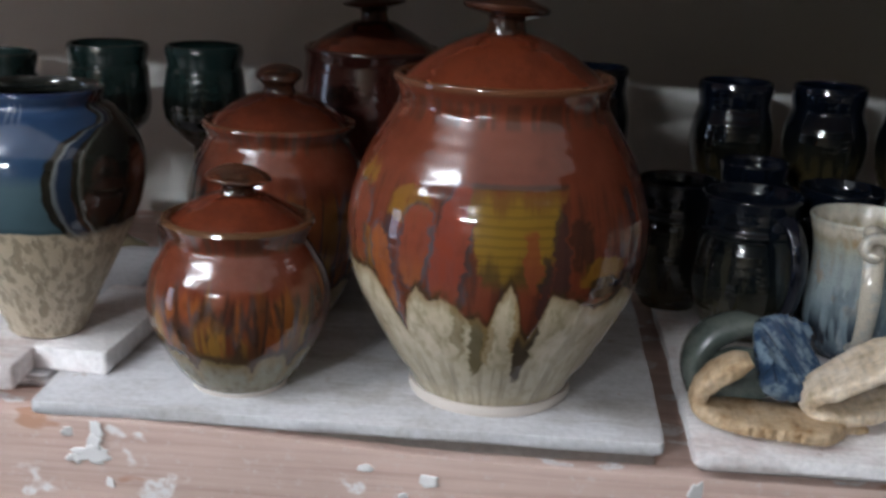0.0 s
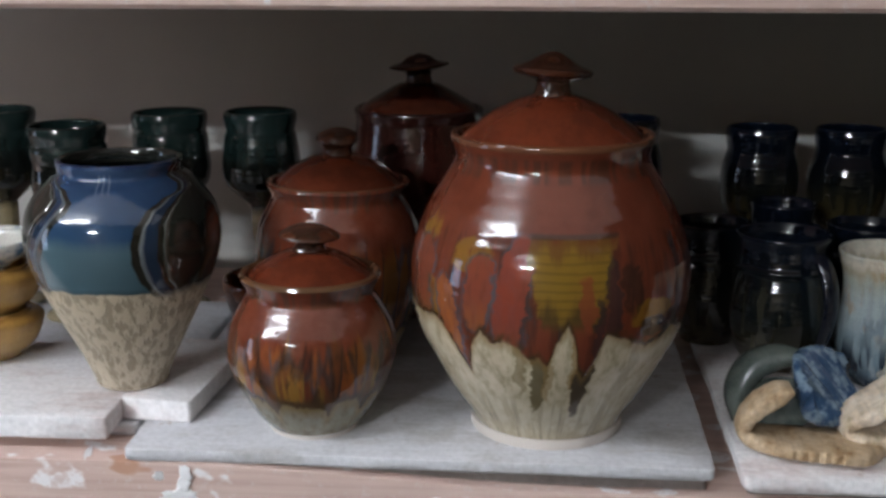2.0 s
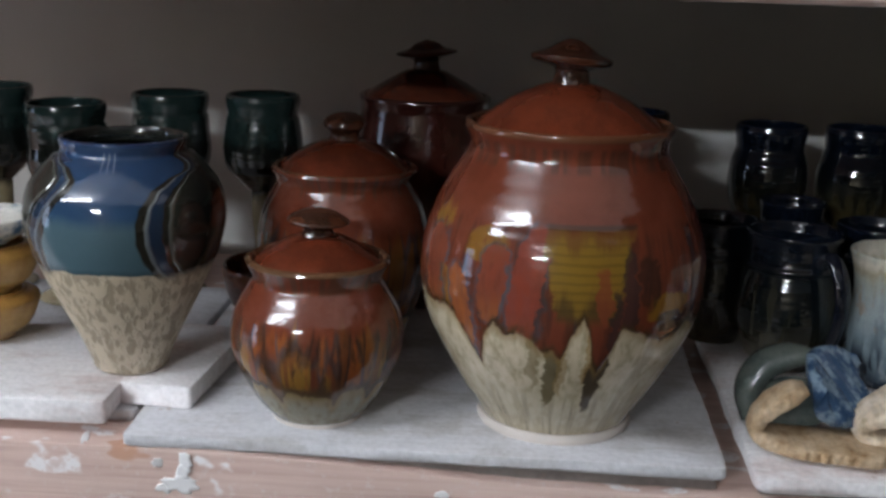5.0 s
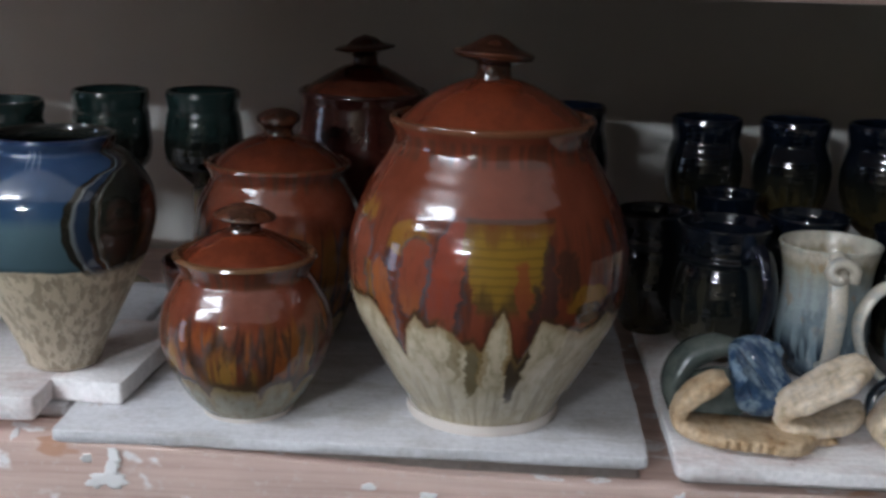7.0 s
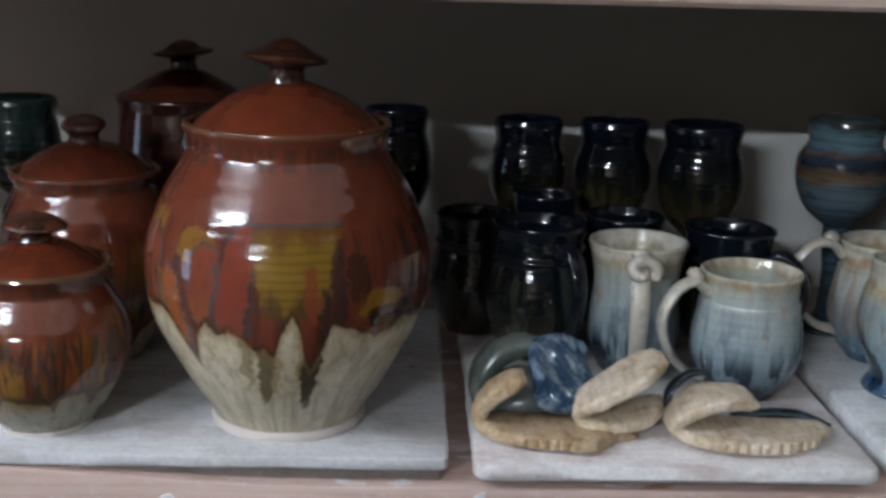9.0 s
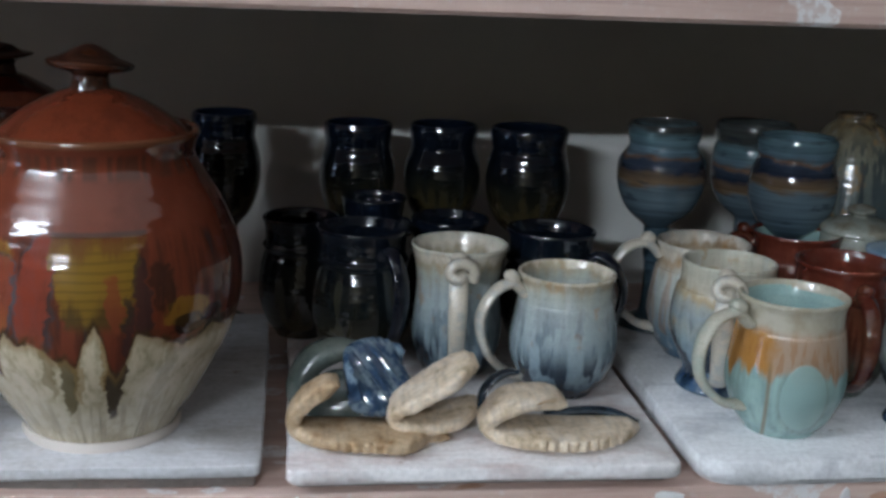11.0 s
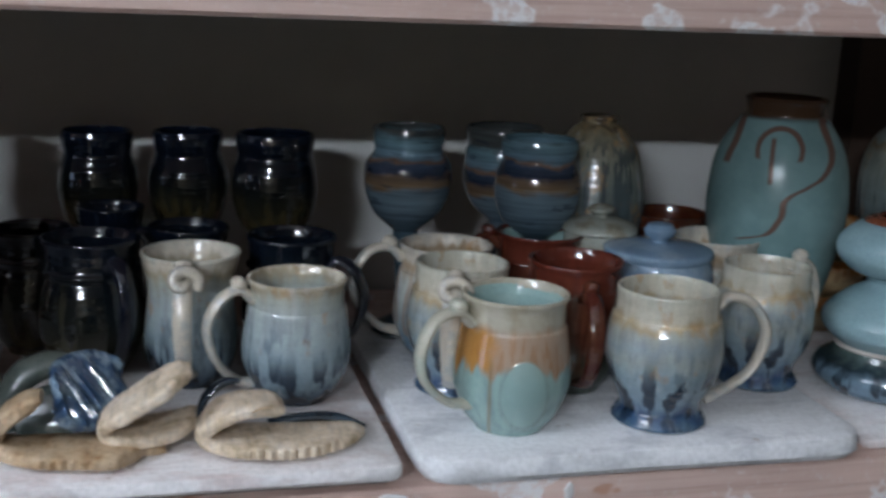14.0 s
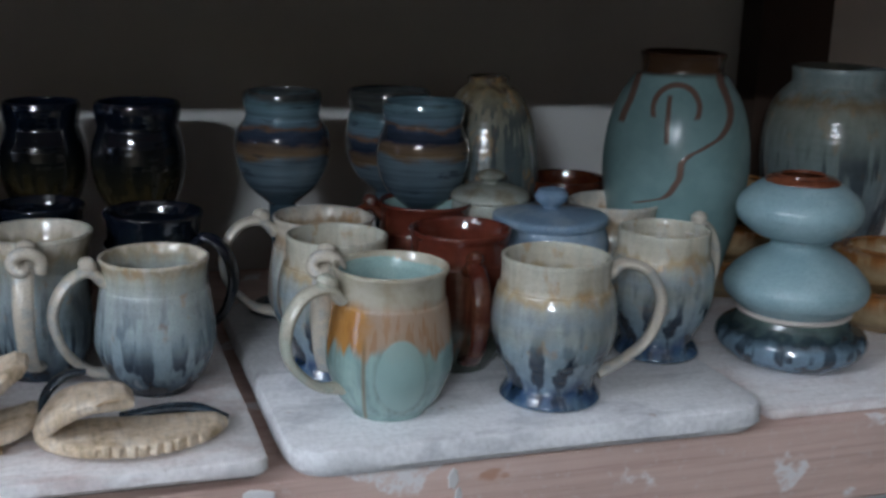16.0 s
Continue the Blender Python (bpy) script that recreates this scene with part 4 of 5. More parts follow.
door = thing("door_1", -5.03, -0.05, 0.0, "white glazed door with daylight behind its panes", "door")
tagged(door, kind="structure")
for a, b, lo, hi in ((-0.45, -0.35, 0, 2.05), (0.35, 0.45, 0, 2.05), (-0.35, 0.35, 0, 0.2), (-0.35, 0.35, 1.93, 2.05), (-0.35, 0.35, 1.0, 1.06), (-0.03, 0.03, 0.2, 1.0), (-0.03, 0.03, 1.06, 1.93)):
    part("door_bar", block(-0.02, 0.02, a, b, lo, hi), steel, door)
part("pane", block(-0.035, -0.025, -0.34, 0.34, 0.2, 1.93), day_glow, door, "bright daylit glass")


def ceiling_light(x, y):
    lamp = thing("ceiling_light", x, y, 2.2, "fluorescent ceiling light with four bare lit tubes", "ceiling light", "", -6.0)
    for off in (-0.105, -0.035, 0.035, 0.105):
        tube = swept([(-0.75, off, 0.0), (0, off, 0.0), (0.75, off, 0.0)], [0.016, 0.016, 0.016], 1.0, 10, 2)
        part("tube", tube, tube_glow, lamp, "lit white tube")
    for end in (-0.765, 0.765):
        part("end_cap", block(end - 0.02, end + 0.02, -0.13, 0.13, -0.02, 0.02), steel, lamp)
        part("rod", block(end - 0.006, end + 0.006, -0.006, 0.006, 0.02, 0.25), steel, lamp, "thin hanging rod")


for x, y in LAMPS:
    ceiling_light(x, y)

lamp = thing("ceiling_light", -1.28, -2.70, 2.33, "twin-tube ceiling light, lit", "ceiling light")
part("housing", block(-0.40, 0.40, -0.06, 0.06, 0.06, 0.12), steel, lamp)
for off in (-0.03, 0.03):
    part("tube", swept([(-0.37, off, 0.03), (0, off, 0.03), (0.37, off, 0.03)], [0.013, 0.013, 0.013], 1.0, 10, 2), far_glow, lamp, "lit white tube")
for end in (-0.382, 0.382):
    part("end_cap", block(end - 0.012, end + 0.012, -0.055, 0.055, 0.005, 0.06), steel, lamp)
skylight = thing("window_1", 0.0, 0.0, 0.0, "wide frosted ceiling window with dull daylight", "window")
tagged(skylight, kind="structure")
SKY = (-2.0, 1.75, -1.05, 0.45)
part("pane", block(SKY[0], SKY[1], SKY[2], SKY[3], 2.436, 2.446), sky_glow, skylight, "dull white frosted glass")
for x0, x1, y0, y1 in ((SKY[0] - 0.06, SKY[0], SKY[2] - 0.06, SKY[3] + 0.06), (SKY[1], SKY[1] + 0.06, SKY[2] - 0.06, SKY[3] + 0.06), (SKY[0], SKY[1], SKY[2] - 0.06, SKY[2]), (SKY[0], SKY[1], SKY[3], SKY[3] + 0.06)):
    part("window_frame", block(x0, x1, y0, y1, 2.42, 2.449), steel, skylight)

# ---- the shelves ----
bm, m = slab(-1.7, 2.3, 0.757, BACK - 0.003, 0.93, SHELF, 0.004, 0.003, 0.0006, 3.0, 0.03)
for v in bm.verts:
    rise = min(1.0, max(0.0, (0.10 - (v.co.x + m.translation.x)) / 0.28))
    v.co.z += 0.012 * rise * rise * (3 - 2 * rise) * (v.co.z > 0.05)
bmesh.ops.triangulate(bm, faces=[f for f in bm.faces if len(f.verts) > 4])
lower = fixed("shelf_lower", bm, plank_wood, "thick warped pinkish painted plank shelf splashed with white", m)
bm, m = slab(-1.7, 2.3, 0.752, BACK - 0.003, 1.3315, 1.40, 0.004, 0.003, 0.0018, 8.0, 0.03)
fixed("shelf_upper", bm, plank_wood_upper, "pinkish painted upper plank shelf", m)
fixed("post", block(1.14, 1.235, 1.245, BACK - 0.002, 1.001, 1.331), dark_wood, "dark wooden upright post against the wall")
for x in (-1.68, 2.24):
    fixed("upright", block(x, x + 0.06, 0.80, 1.28, 0.0, 0.929), dark_wood, "dark wooden shelf upright")
    fixed("upright", block(x, x + 0.06, 0.80, 1.28, 1.001, 1.331), dark_wood, "dark wooden shelf upright")


def board(name, x0, x1, y0, y1, z0, z1, material, label, corner=0.006, bevel=0.002, rough=0.0012, seed=0.0, turn=0.0):
    bm, m = slab(x0, x1, y0, y1, z0, z1, corner, bevel, rough, seed, 0.012, turn)
    return single(name, bm, material, m, label, "kiln shelf", "kiln shelves on the plank")


board("kiln_shelf", -0.238, 0.182, 0.757, 1.10, SHELF + 0.0125, TOP, wash_grey, "large grey-white kiln shelf under the red-brown jars", 0.004, 0.002, 0.0022, 1.0)
# boards whose dark colour stands in for the shadow band below the shelves
for x0, x1, y0, top in ((-0.10, 0.178, 0.768, SHELF + 0.012), (0.206, 0.476, 0.766, SHELF + 0.0092)):
    bm, m = slab(x0, x1, y0, 1.04, SHELF + 0.0005, top, 0.003, 0.001, 0.002, x0 * 9, 0.012)
    single("support_board", bm, shaded_batten_wood, m, "rough grey-brown wooden board, darkened for the shade under a kiln shelf", "board", "boards under the kiln shelves")
board("kiln_shelf", -0.80, -0.242, 0.80, 1.12, SHELF + 0.0125, TOP, wash_grey, "scuffed grey-white kiln shelf under the blue vase", 0.005, 0.002, 0.002, 5.0)
board("kiln_shelf", 0.200, 0.482, 0.748, 1.095, SHELF + 0.0095, 1.0217, wash_white, "warm white scuffed kiln shelf under dark and cream mugs", 0.008, 0.003, 0.0016, 9.0)
board("kiln_shelf", 0.497, 0.862, 0.750, 1.10, SHELF + 0.001, TOP, wash_pad, "thick white kiln shelf with a rounded corner", 0.026, 0.006, 0.0012, 12.0)
board("kiln_shelf", 0.872, 1.42, 0.768, 1.12, SHELF + 0.001, 1.009, wash_white, "thin white kiln shelf under stacked pots", 0.006, 0.002, 0.0012, 15.0)
board("kiln_tile", -0.50, -0.256, 0.765, 0.93, TOP + 0.0005, 1.040, wash_white, "small white kiln tile with a square corner", 0.003, 0.0015, 0.0008, 20.0, 2.0)
board("kiln_tile", -0.252, -0.196, 0.806, 0.95, TOP + 0.0005, 1.040, wash_white, "small white kiln tile beside the blue vase", 0.003, 0.0015, 0.0008, 24.0, -4.0)


# ---- lidded jars ----
def lidded_jar(x, y, z, outer, rim, dome, knob, body_mat, lid_mat, label, group="red-brown lidded jars", seed=0.0, ring=None, turn=0.0):
    jar = thing("lidded_jar", x, y, z, label, "lidded jar", group, turn)
    part("body", hollow(outer, 0.006, 0.012, 72, 0.004, seed), body_mat, jar)
    if ring:
        part("foot_ring", spun([(ring - 0.012, 0.0), (ring, 0.0), (ring + 0.0015, 0.003), (ring + 0.0006, 0.0075), (ring - 0.012, 0.008)], 64, 0.004, seed), raw_clay, jar, "bare white clay foot ring")
    lid = part("lid", spun([tuple(q) for q in smooth_line(dome, 5)], 64, 0.004, seed + 1), lid_mat, jar, "", pose(0, 0, rim))
    part("knob", spun([tuple(q) for q in smooth_line(knob, 5)], 56, 0.075, seed + 2), knob_glaze, lid, "dark brown knob with an uneven brim")
    return jar


lidded_jar(0.065, 0.835, TOP,
           [(0.050, 0.002), (0.0535, 0.006), (0.0605, 0.018), (0.0695, 0.031), (0.0835, 0.056), (0.0955, 0.080), (0.1015, 0.106), (0.1005, 0.136), (0.0895, 0.168), (0.0755, 0.192), (0.0695, 0.205), (0.0735, 0.2185)],
           0.2135, [(0.066, 0.0), (0.0665, 0.004), (0.0575, 0.012), (0.042, 0.023), (0.025, 0.031), (0.0135, 0.0345), (0.004, 0.035)],
           [(0.0145, 0.033), (0.0125, 0.040), (0.0140, 0.044), (0.027, 0.0475), (0.0300, 0.0505), (0.0285, 0.0525), (0.019, 0.056), (0.0105, 0.061), (0.004, 0.064), (0.0, 0.0645)],
           big_glaze, lid_glaze, "large round lidded stoneware jar, red-brown glaze running over cream", "red-brown lidded jars", 0.4, 0.0555)
lidded_jar(-0.109, 0.815, TOP,
           [(0.031, 0.001), (0.034, 0.004), (0.0455, 0.018), (0.058, 0.042), (0.0625, 0.060), (0.0600, 0.080), (0.0505, 0.098), (0.0465, 0.106), (0.0520, 0.1175)],
           0.1135, [(0.0455, 0.0), (0.046, 0.003), (0.038, 0.010), (0.026, 0.0175), (0.016, 0.0215), (0.003, 0.0225)],
           [(0.0120, 0.021), (0.0100, 0.026), (0.0120, 0.029), (0.0195, 0.0315), (0.0205, 0.0335), (0.017, 0.036), (0.010, 0.0395), (0.0, 0.0415)],
           small_glaze, lid_glaze, "small squat lidded jar, red-brown glaze over cream", "red-brown lidded jars", 1.7, 0.0325)
lidded_jar(-0.113, 0.965, TOP,
           [(0.040, 0.001), (0.045, 0.006), (0.058, 0.03), (0.070, 0.065), (0.0725, 0.095), (0.0675, 0.122), (0.0585, 0.140), (0.0560, 0.147), (0.0605, 0.156)],
           0.152, [(0.053, 0.0), (0.0535, 0.004), (0.044, 0.014), (0.029, 0.023), (0.016, 0.0275), (0.003, 0.0285)],
           [(0.0125, 0.027), (0.0110, 0.032), (0.0130, 0.036), (0.0165, 0.040), (0.015, 0.045), (0.008, 0.049), (0.0, 0.0505)],
           mid_glaze, lid_glaze, "medium lidded jar in glossy red-brown glaze", "red-brown lidded jars", 2.9)
lidded_jar(-0.061, 1.125, TOP,
           [(0.045, 0.001), (0.05, 0.006), (0.062, 0.04), (0.0665, 0.09), (0.065, 0.14), (0.0615, 0.175), (0.060, 0.188), (0.062, 0.197)],
           0.194, [(0.056, 0.0), (0.0565, 0.004), (0.047, 0.012), (0.030, 0.022), (0.017, 0.0285), (0.003, 0.030)],
           [(0.0130, 0.0285), (0.0115, 0.036), (0.0150, 0.040), (0.0265, 0.0435), (0.0275, 0.046), (0.017, 0.049), (0.010, 0.054), (0.0, 0.057)],
           dark_jar_glaze, dark_jar_glaze, "tall dark maroon lidded jar standing at the back", "red-brown lidded jars", 4.1)

# ---- the blue vase ----
vase = thing("vase", -0.258, 0.845, 1.0405, "wide blue-glazed vase with combed scrolls over carved tan clay", "vase")
part("body", hollow([(r * 0.965, h * 0.985) for r, h in [(0.026, 0.0), (0.029, 0.003), (0.0295, 0.006), (0.038, 0.026), (0.0515, 0.053), (0.0645, 0.080), (0.0735, 0.103), (0.0765, 0.124), (0.0715, 0.145), (0.0560, 0.164), (0.0480, 0.170), (0.0485, 0.178)]], 0.005, 0.012, 72, 0.006, 0.9), vase_glaze, vase)


# ---- goblets along the back ----
def goblet(x, y, z, h, r, lip, material, label, seed=0.0, group="goblets along the wall", bulge=0.62, share=0.53):
    """h: height, r: widest radius of the bowl, lip: radius at the mouth."""
    ob = thing("goblet", x, y, z, label, "goblet", group, 40 * seed)
    bowl0 = h * (1 - share)
    up = [(0.0105 / r, 0.0), (0.40, 0.05), (0.72, 0.17), (0.93, bulge - 0.28), (1.0, bulge - 0.12), (0.975, bulge + 0.03)]
    up += [(lip / r * f, v) for f, v in ((1.0, 0.76), (0.955, 0.815), (0.985, 0.87), (1.02, 0.95), (1.0, 1.0))]
    part("bowl", hollow([(r * f, bowl0 + (h - bowl0) * v) for f, v in up], 0.0035, 0.006, 48, 0.006, seed), material, ob)
    part("stem", spun([tuple(q) for q in smooth_line([(0.016, 0.006), (0.0105, 0.02), (0.009, h * 0.28), (0.0115, h * 0.40), (0.012, bowl0 + 0.004)], 5)], 32, 0.01, seed), material, ob)
    part("foot", spun([tuple(q) for q in smooth_line([(0.026, 0.0), (0.031, 0.002), (0.030, 0.005), (0.021, 0.010), (0.012, 0.015), (0.006, 0.016)], 4)], 40, 0.006, seed), material, ob)
    return ob


for k, (x, y, h, r, lip) in enumerate(((-0.470, 1.10, 0.194, 0.037, 0.035), (-0.386, 1.06, 0.186, 0.036, 0.0365), (-0.309, 1.13, 0.190, 0.0385, 0.0365), (-0.218, 1.13, 0.192, 0.0385, 0.0350))):
    goblet(x, y, SHELF + 0.0125 if y > 1.12 else TOP, h if y < 1.12 else h + 0.009, r, lip, green_goblet, "dark green goblet with a black glossy bowl", k * 1.3, share=0.47, bulge=0.55)
goblet(0.139, 1.125, SHELF + 0.0005, 0.212, 0.034, 0.030, night_goblet, "blue-black goblet half hidden behind the large jar", 2.2)
for k, (x, y, r, lip, h) in enumerate(((0.266, 1.13, 0.0365, 0.0325, 0.204), (0.349, 1.13, 0.0375, 0.0325, 0.204), (0.429, 1.105, 0.0405, 0.0365, 0.206))):
    goblet(x, y, SHELF + 0.0005, h, r, lip, night_goblet, "glossy midnight blue and tortoise goblet", 3.1 + k * 0.7)
goblet(0.549, 1.062, TOP, 0.198, 0.0415, 0.0335, blue_goblet, "slate blue goblet with a rusty band", 1.1, share=0.50)
goblet(0.663, 1.125, SHELF + 0.0005, 0.212, 0.041, 0.0385, blue_goblet, "slate blue goblet with a rusty band", 2.6, share=0.46)
goblet(0.673, 1.045, TOP, 0.190, 0.0415, 0.0365, blue_goblet, "slate blue goblet with a rusty band", 3.3, share=0.52)


# ---- mugs ----
def mug(x, y, z, outer, angle, loop, body_mat, handle_mat, label, knob=True, inside=None, seed=0.0, group="mugs", wide=0.0075):
    """angle: compass of the handle (0: to +x, -90: to the front). loop: (out, up) points of the handle's middle line."""
    ob = thing("mug", x, y, z, label, "mug", group)
    part("body", hollow(outer, 0.0038, 0.007, 56, 0.006, seed), body_mat, ob)
    turn = pose(0, 0, 0, 0, 0, angle)
    widths = [wide * (1.15 if k in (0, len(loop) - 1) else 1.0 - 0.12 * (k > len(loop) / 2)) for k in range(len(loop))]
    handle = part("handle", swept([(a, 0, b) for a, b in loop], widths, 0.55, 14, 6), handle_mat, ob, "", turn)
    if knob:
        a, b = loop[1]
        if knob == "coil":
            turns = [((0.0135 - 0.0014 * k) * math.cos(0.8 * k - 0.6), (0.0115 - 0.0012 * k) * math.sin(0.8 * k - 0.6)) for k in range(9)]
            across = [(a + 0.013 + 0.0012 * k, q, b - 0.003 + v) for k, (q, v) in enumerate(turns)]
            part("thumb_coil", swept(across, [0.0048] * 8 + [0.003], 1.0, 10, 4, (1, 0, 0)), handle_mat, handle)
        part("thumb_rest", spun([(0.0, -0.004), (0.005, -0.003), (0.0075, 0.001), (0.0065, 0.005), (0.003, 0.0075), (0.0, 0.008)], 20, 0.05, seed), handle_mat, handle, "", pose(a, 0, b + 0.003, 0, -20, 0))
    if inside:
        r, h = outer[-1]
        line = [(q[0] - 0.0046, q[1]) for q in outer[::-1] if q[1] > 0.012]
        part("lining", spun_open([(line[0][0], h - 0.002)] + line[1:] + [(0.0, 0.0085)], seed), inside, ob, "pale celadon glazed inside")
    return ob


def spun_open(line, seed=0.0, n=48):
    """A single skin turned round z, facing inward."""
    bm = bmesh.new()
    rings = [[bm.verts.new((max(r, 0.0004) * math.sin(a), -max(r, 0.0004) * math.cos(a), z)) for a in (2 * math.pi * k / n for k in range(n))] for r, z in line]
    for lo, hi in zip(rings, rings[1:]):
        for k in range(n):
            bm.faces.new((lo[k], lo[(k + 1) % n], hi[(k + 1) % n], hi[k]))
    bm.faces.new(rings[-1])
    return bm


BELLY = [(0.027, 0.0), (0.0295, 0.004), (0.037, 0.014), (0.0445, 0.034), (0.0455, 0.050), (0.0430, 0.072), (0.0408, 0.086), (0.0393, 0.0895), (0.0392, 0.103), (0.0415, 0.111)]
COLLAR = [(0.027, 0.0), (0.0295, 0.004), (0.037, 0.014), (0.0445, 0.034), (0.0455, 0.050), (0.0425, 0.070), (0.0390, 0.081), (0.0415, 0.086), (0.0385, 0.091), (0.0390, 0.103), (0.0415, 0.111)]
WAIST = [(0.027, 0.0), (0.029, 0.004), (0.0335, 0.014), (0.0365, 0.03), (0.0365, 0.048), (0.0345, 0.07), (0.0345, 0.088), (0.0375, 0.105), (0.0395, 0.112)]
FOOTED = [(0.0370, 0.0), (0.0405, 0.003), (0.0375, 0.009), (0.0345, 0.015), (0.0370, 0.024), (0.0460, 0.042), (0.0500, 0.060), (0.0488, 0.080), (0.0460, 0.091), (0.0438, 0.094), (0.0430, 0.104), (0.0435, 0.114)]
LOOP = [(0.036, 0.094), (0.048, 0.104), (0.064, 0.094), (0.073, 0.070), (0.066, 0.040), (0.050, 0.021), (0.037, 0.016)]
EAR = [(0.040, 0.092), (0.052, 0.102), (0.070, 0.098), (0.082, 0.078), (0.080, 0.052), (0.060, 0.030), (0.040, 0.024)]

W = 1.0222
mug(0.343, 0.950, W, [(r * 1.04, h * 0.97) for r, h in WAIST], -98, LOOP, grey_mug, bone_handle, "cream and slate mug with its handle to the front", seed=0.5, knob="coil")
mug(0.424, 0.898, W, [(r * 0.97, h * 0.89) for r, h in BELLY], 190, [(a, b * 0.89) for a, b in LOOP], grey_mug, bone_handle, "round cream and blue-grey mug with a looped handle", seed=1.2)
mug(0.263, 0.982, W, [(r * 0.97, h * 1.03) for r, h in COLLAR], -62, [(0.006 + a * 0.78, b) for a, b in LOOP], night_mug, night_handle, "blue-black mug with amber runs", seed=2.0, knob=False, group="dark mugs")
mug(0.345, 1.030, W, [(r * 0.86, h * 1.01) for r, h in COLLAR], 150, LOOP, night_mug, night_handle, "blue-black mug behind a cream mug", seed=2.6, knob=False, group="dark mugs")
mug(0.432, 0.998, W, [(r * 0.96, h * 0.99) for r, h in COLLAR], -32, [(a * 0.95, b * 0.9) for a, b in LOOP], night_mug, night_handle, "blue-black mug with a wide handle", seed=3.4, knob=False, group="dark mugs")
mug(0.212, 1.045, W, [(r * 0.85, h * 0.98) for r, h in COLLAR], 65, [(a * 0.85, b) for a, b in LOOP], night_mug, night_handle, "blue-black mug in the shade beside the large jar", seed=5.3, knob=False, group="dark mugs")
mug(0.278, 1.066, W, [(r * 0.75, h * 1.1) for r, h in WAIST], 80, LOOP, night_mug, night_handle, "tall blue-black mug at the back", seed=4.2, knob=False, group="dark mugs")

mug(0.580, 0.814, TOP, [(r, h * 0.955) for r, h in BELLY], 197, [(a, b * 0.95) for a, b in EAR], celadon_mug, mint_handle, "celadon mug with an amber shoulder", inside=mint_inside, seed=0.2, wide=0.007)
mug(0.704, 0.808, TOP, [(r * 0.94, h * 0.95) for r, h in FOOTED], -6, [(0.040, 0.094), (0.052, 0.102), (0.072, 0.095), (0.084, 0.072), (0.076, 0.044), (0.056, 0.026), (0.036, 0.017)], foot_mug, bone_handle, "footed cream and grey mug with cobalt drips", seed=1.9, knob=False)
mug(0.832, 0.882, TOP, [(r * 0.88, h * 0.92) for r, h in FOOTED], 25, LOOP, foot_mug, bone_handle, "footed cream mug with blue runs and a rusty band", seed=2.4)
mug(0.561, 0.900, TOP, [(r * 0.9, h * 0.95) for r, h in FOOTED], -112, LOOP, foot_mug, bone_handle, "footed cream mug with a coiled thumb rest", seed=3.0, knob="coil")
mug(0.569, 0.985, TOP, [(r * 1.02, h * 0.93) for r, h in BELLY], 178, EAR, grey_mug_b, bone_handle, "cream mug with rusty flecks and blue base", seed=3.6)
mug(0.836, 0.985, TOP, [(r, h * 0.96) for r, h in BELLY], 5, LOOP, grey_mug_b, bone_handle, "cream mug standing behind a footed mug", seed=4.4)
mug(0.659, 0.895, TOP, [(r * 0.98, h * 0.991) for r, h in BELLY], -95, [(a, b * 0.9) for a, b in LOOP], red_mug, red_handle, "glossy brick red mug with its handle to the front", seed=5.1, group="red mugs")
mug(0.664, 1.005, TOP, [(r * 1.0, h * 0.98) for r, h in BELLY], 165, LOOP, red_mug, red_handle, "glossy brick red mug with a pale green inside", seed=5.9, inside=mint_inside, group="red mugs")

# ---- small lidded pots and bowls among the mugs ----
pot = thing("lidded_pot", 0.757, 0.945, TOP, "sky blue lidded pot with a round knob", "lidded pot")
part("body", hollow([(0.034, 0.0), (0.036, 0.004), (0.045, 0.03), (0.0495, 0.06), (0.0505, 0.085), (0.047, 0.099)], 0.004, 0.008), sky_pot, pot)
lid = part("lid", spun([tuple(q) for q in smooth_line([(0.048, 0.0), (0.0495, 0.004), (0.047, 0.008), (0.03, 0.011), (0.012, 0.013), (0.003, 0.0135)], 4)], 48), sky_pot, pot, "", pose(0, 0, 0.100))
part("knob", spun([(0.007, 0.012), (0.0075, 0.015), (0.013, 0.019), (0.0145, 0.024), (0.011, 0.029), (0.0, 0.0315)], 28, 0.02), sky_pot, lid)
pot = thing("lidded_pot", 0.724, 1.005, TOP, "speckled stone-grey lidded pot", "lidded pot")
part("body", hollow([(0.026, 0.0), (0.028, 0.004), (0.034, 0.04), (0.035, 0.08), (0.0335, 0.108)], 0.004, 0.008), stone_lid, pot)
lid = part("lid", spun([tuple(q) for q in smooth_line([(0.034, 0.0), (0.0355, 0.003), (0.032, 0.008), (0.02, 0.013), (0.01, 0.0145), (0.003, 0.015)], 4)], 48), stone_lid, pot, "", pose(0, 0, 0.109))
part("knob", spun([(0.006, 0.014), (0.007, 0.017), (0.012, 0.02), (0.0125, 0.023), (0.007, 0.026), (0.0, 0.027)], 24, 0.02), stone_lid, lid)
bowl = thing("bowl", 0.822, 1.065, TOP, "tall glossy maroon bowl", "bowl")
part("body", hollow([(0.025, 0.0), (0.028, 0.004), (0.032, 0.03), (0.037, 0.08), (0.0405, 0.113)], 0.004, 0.008), maroon, bowl)

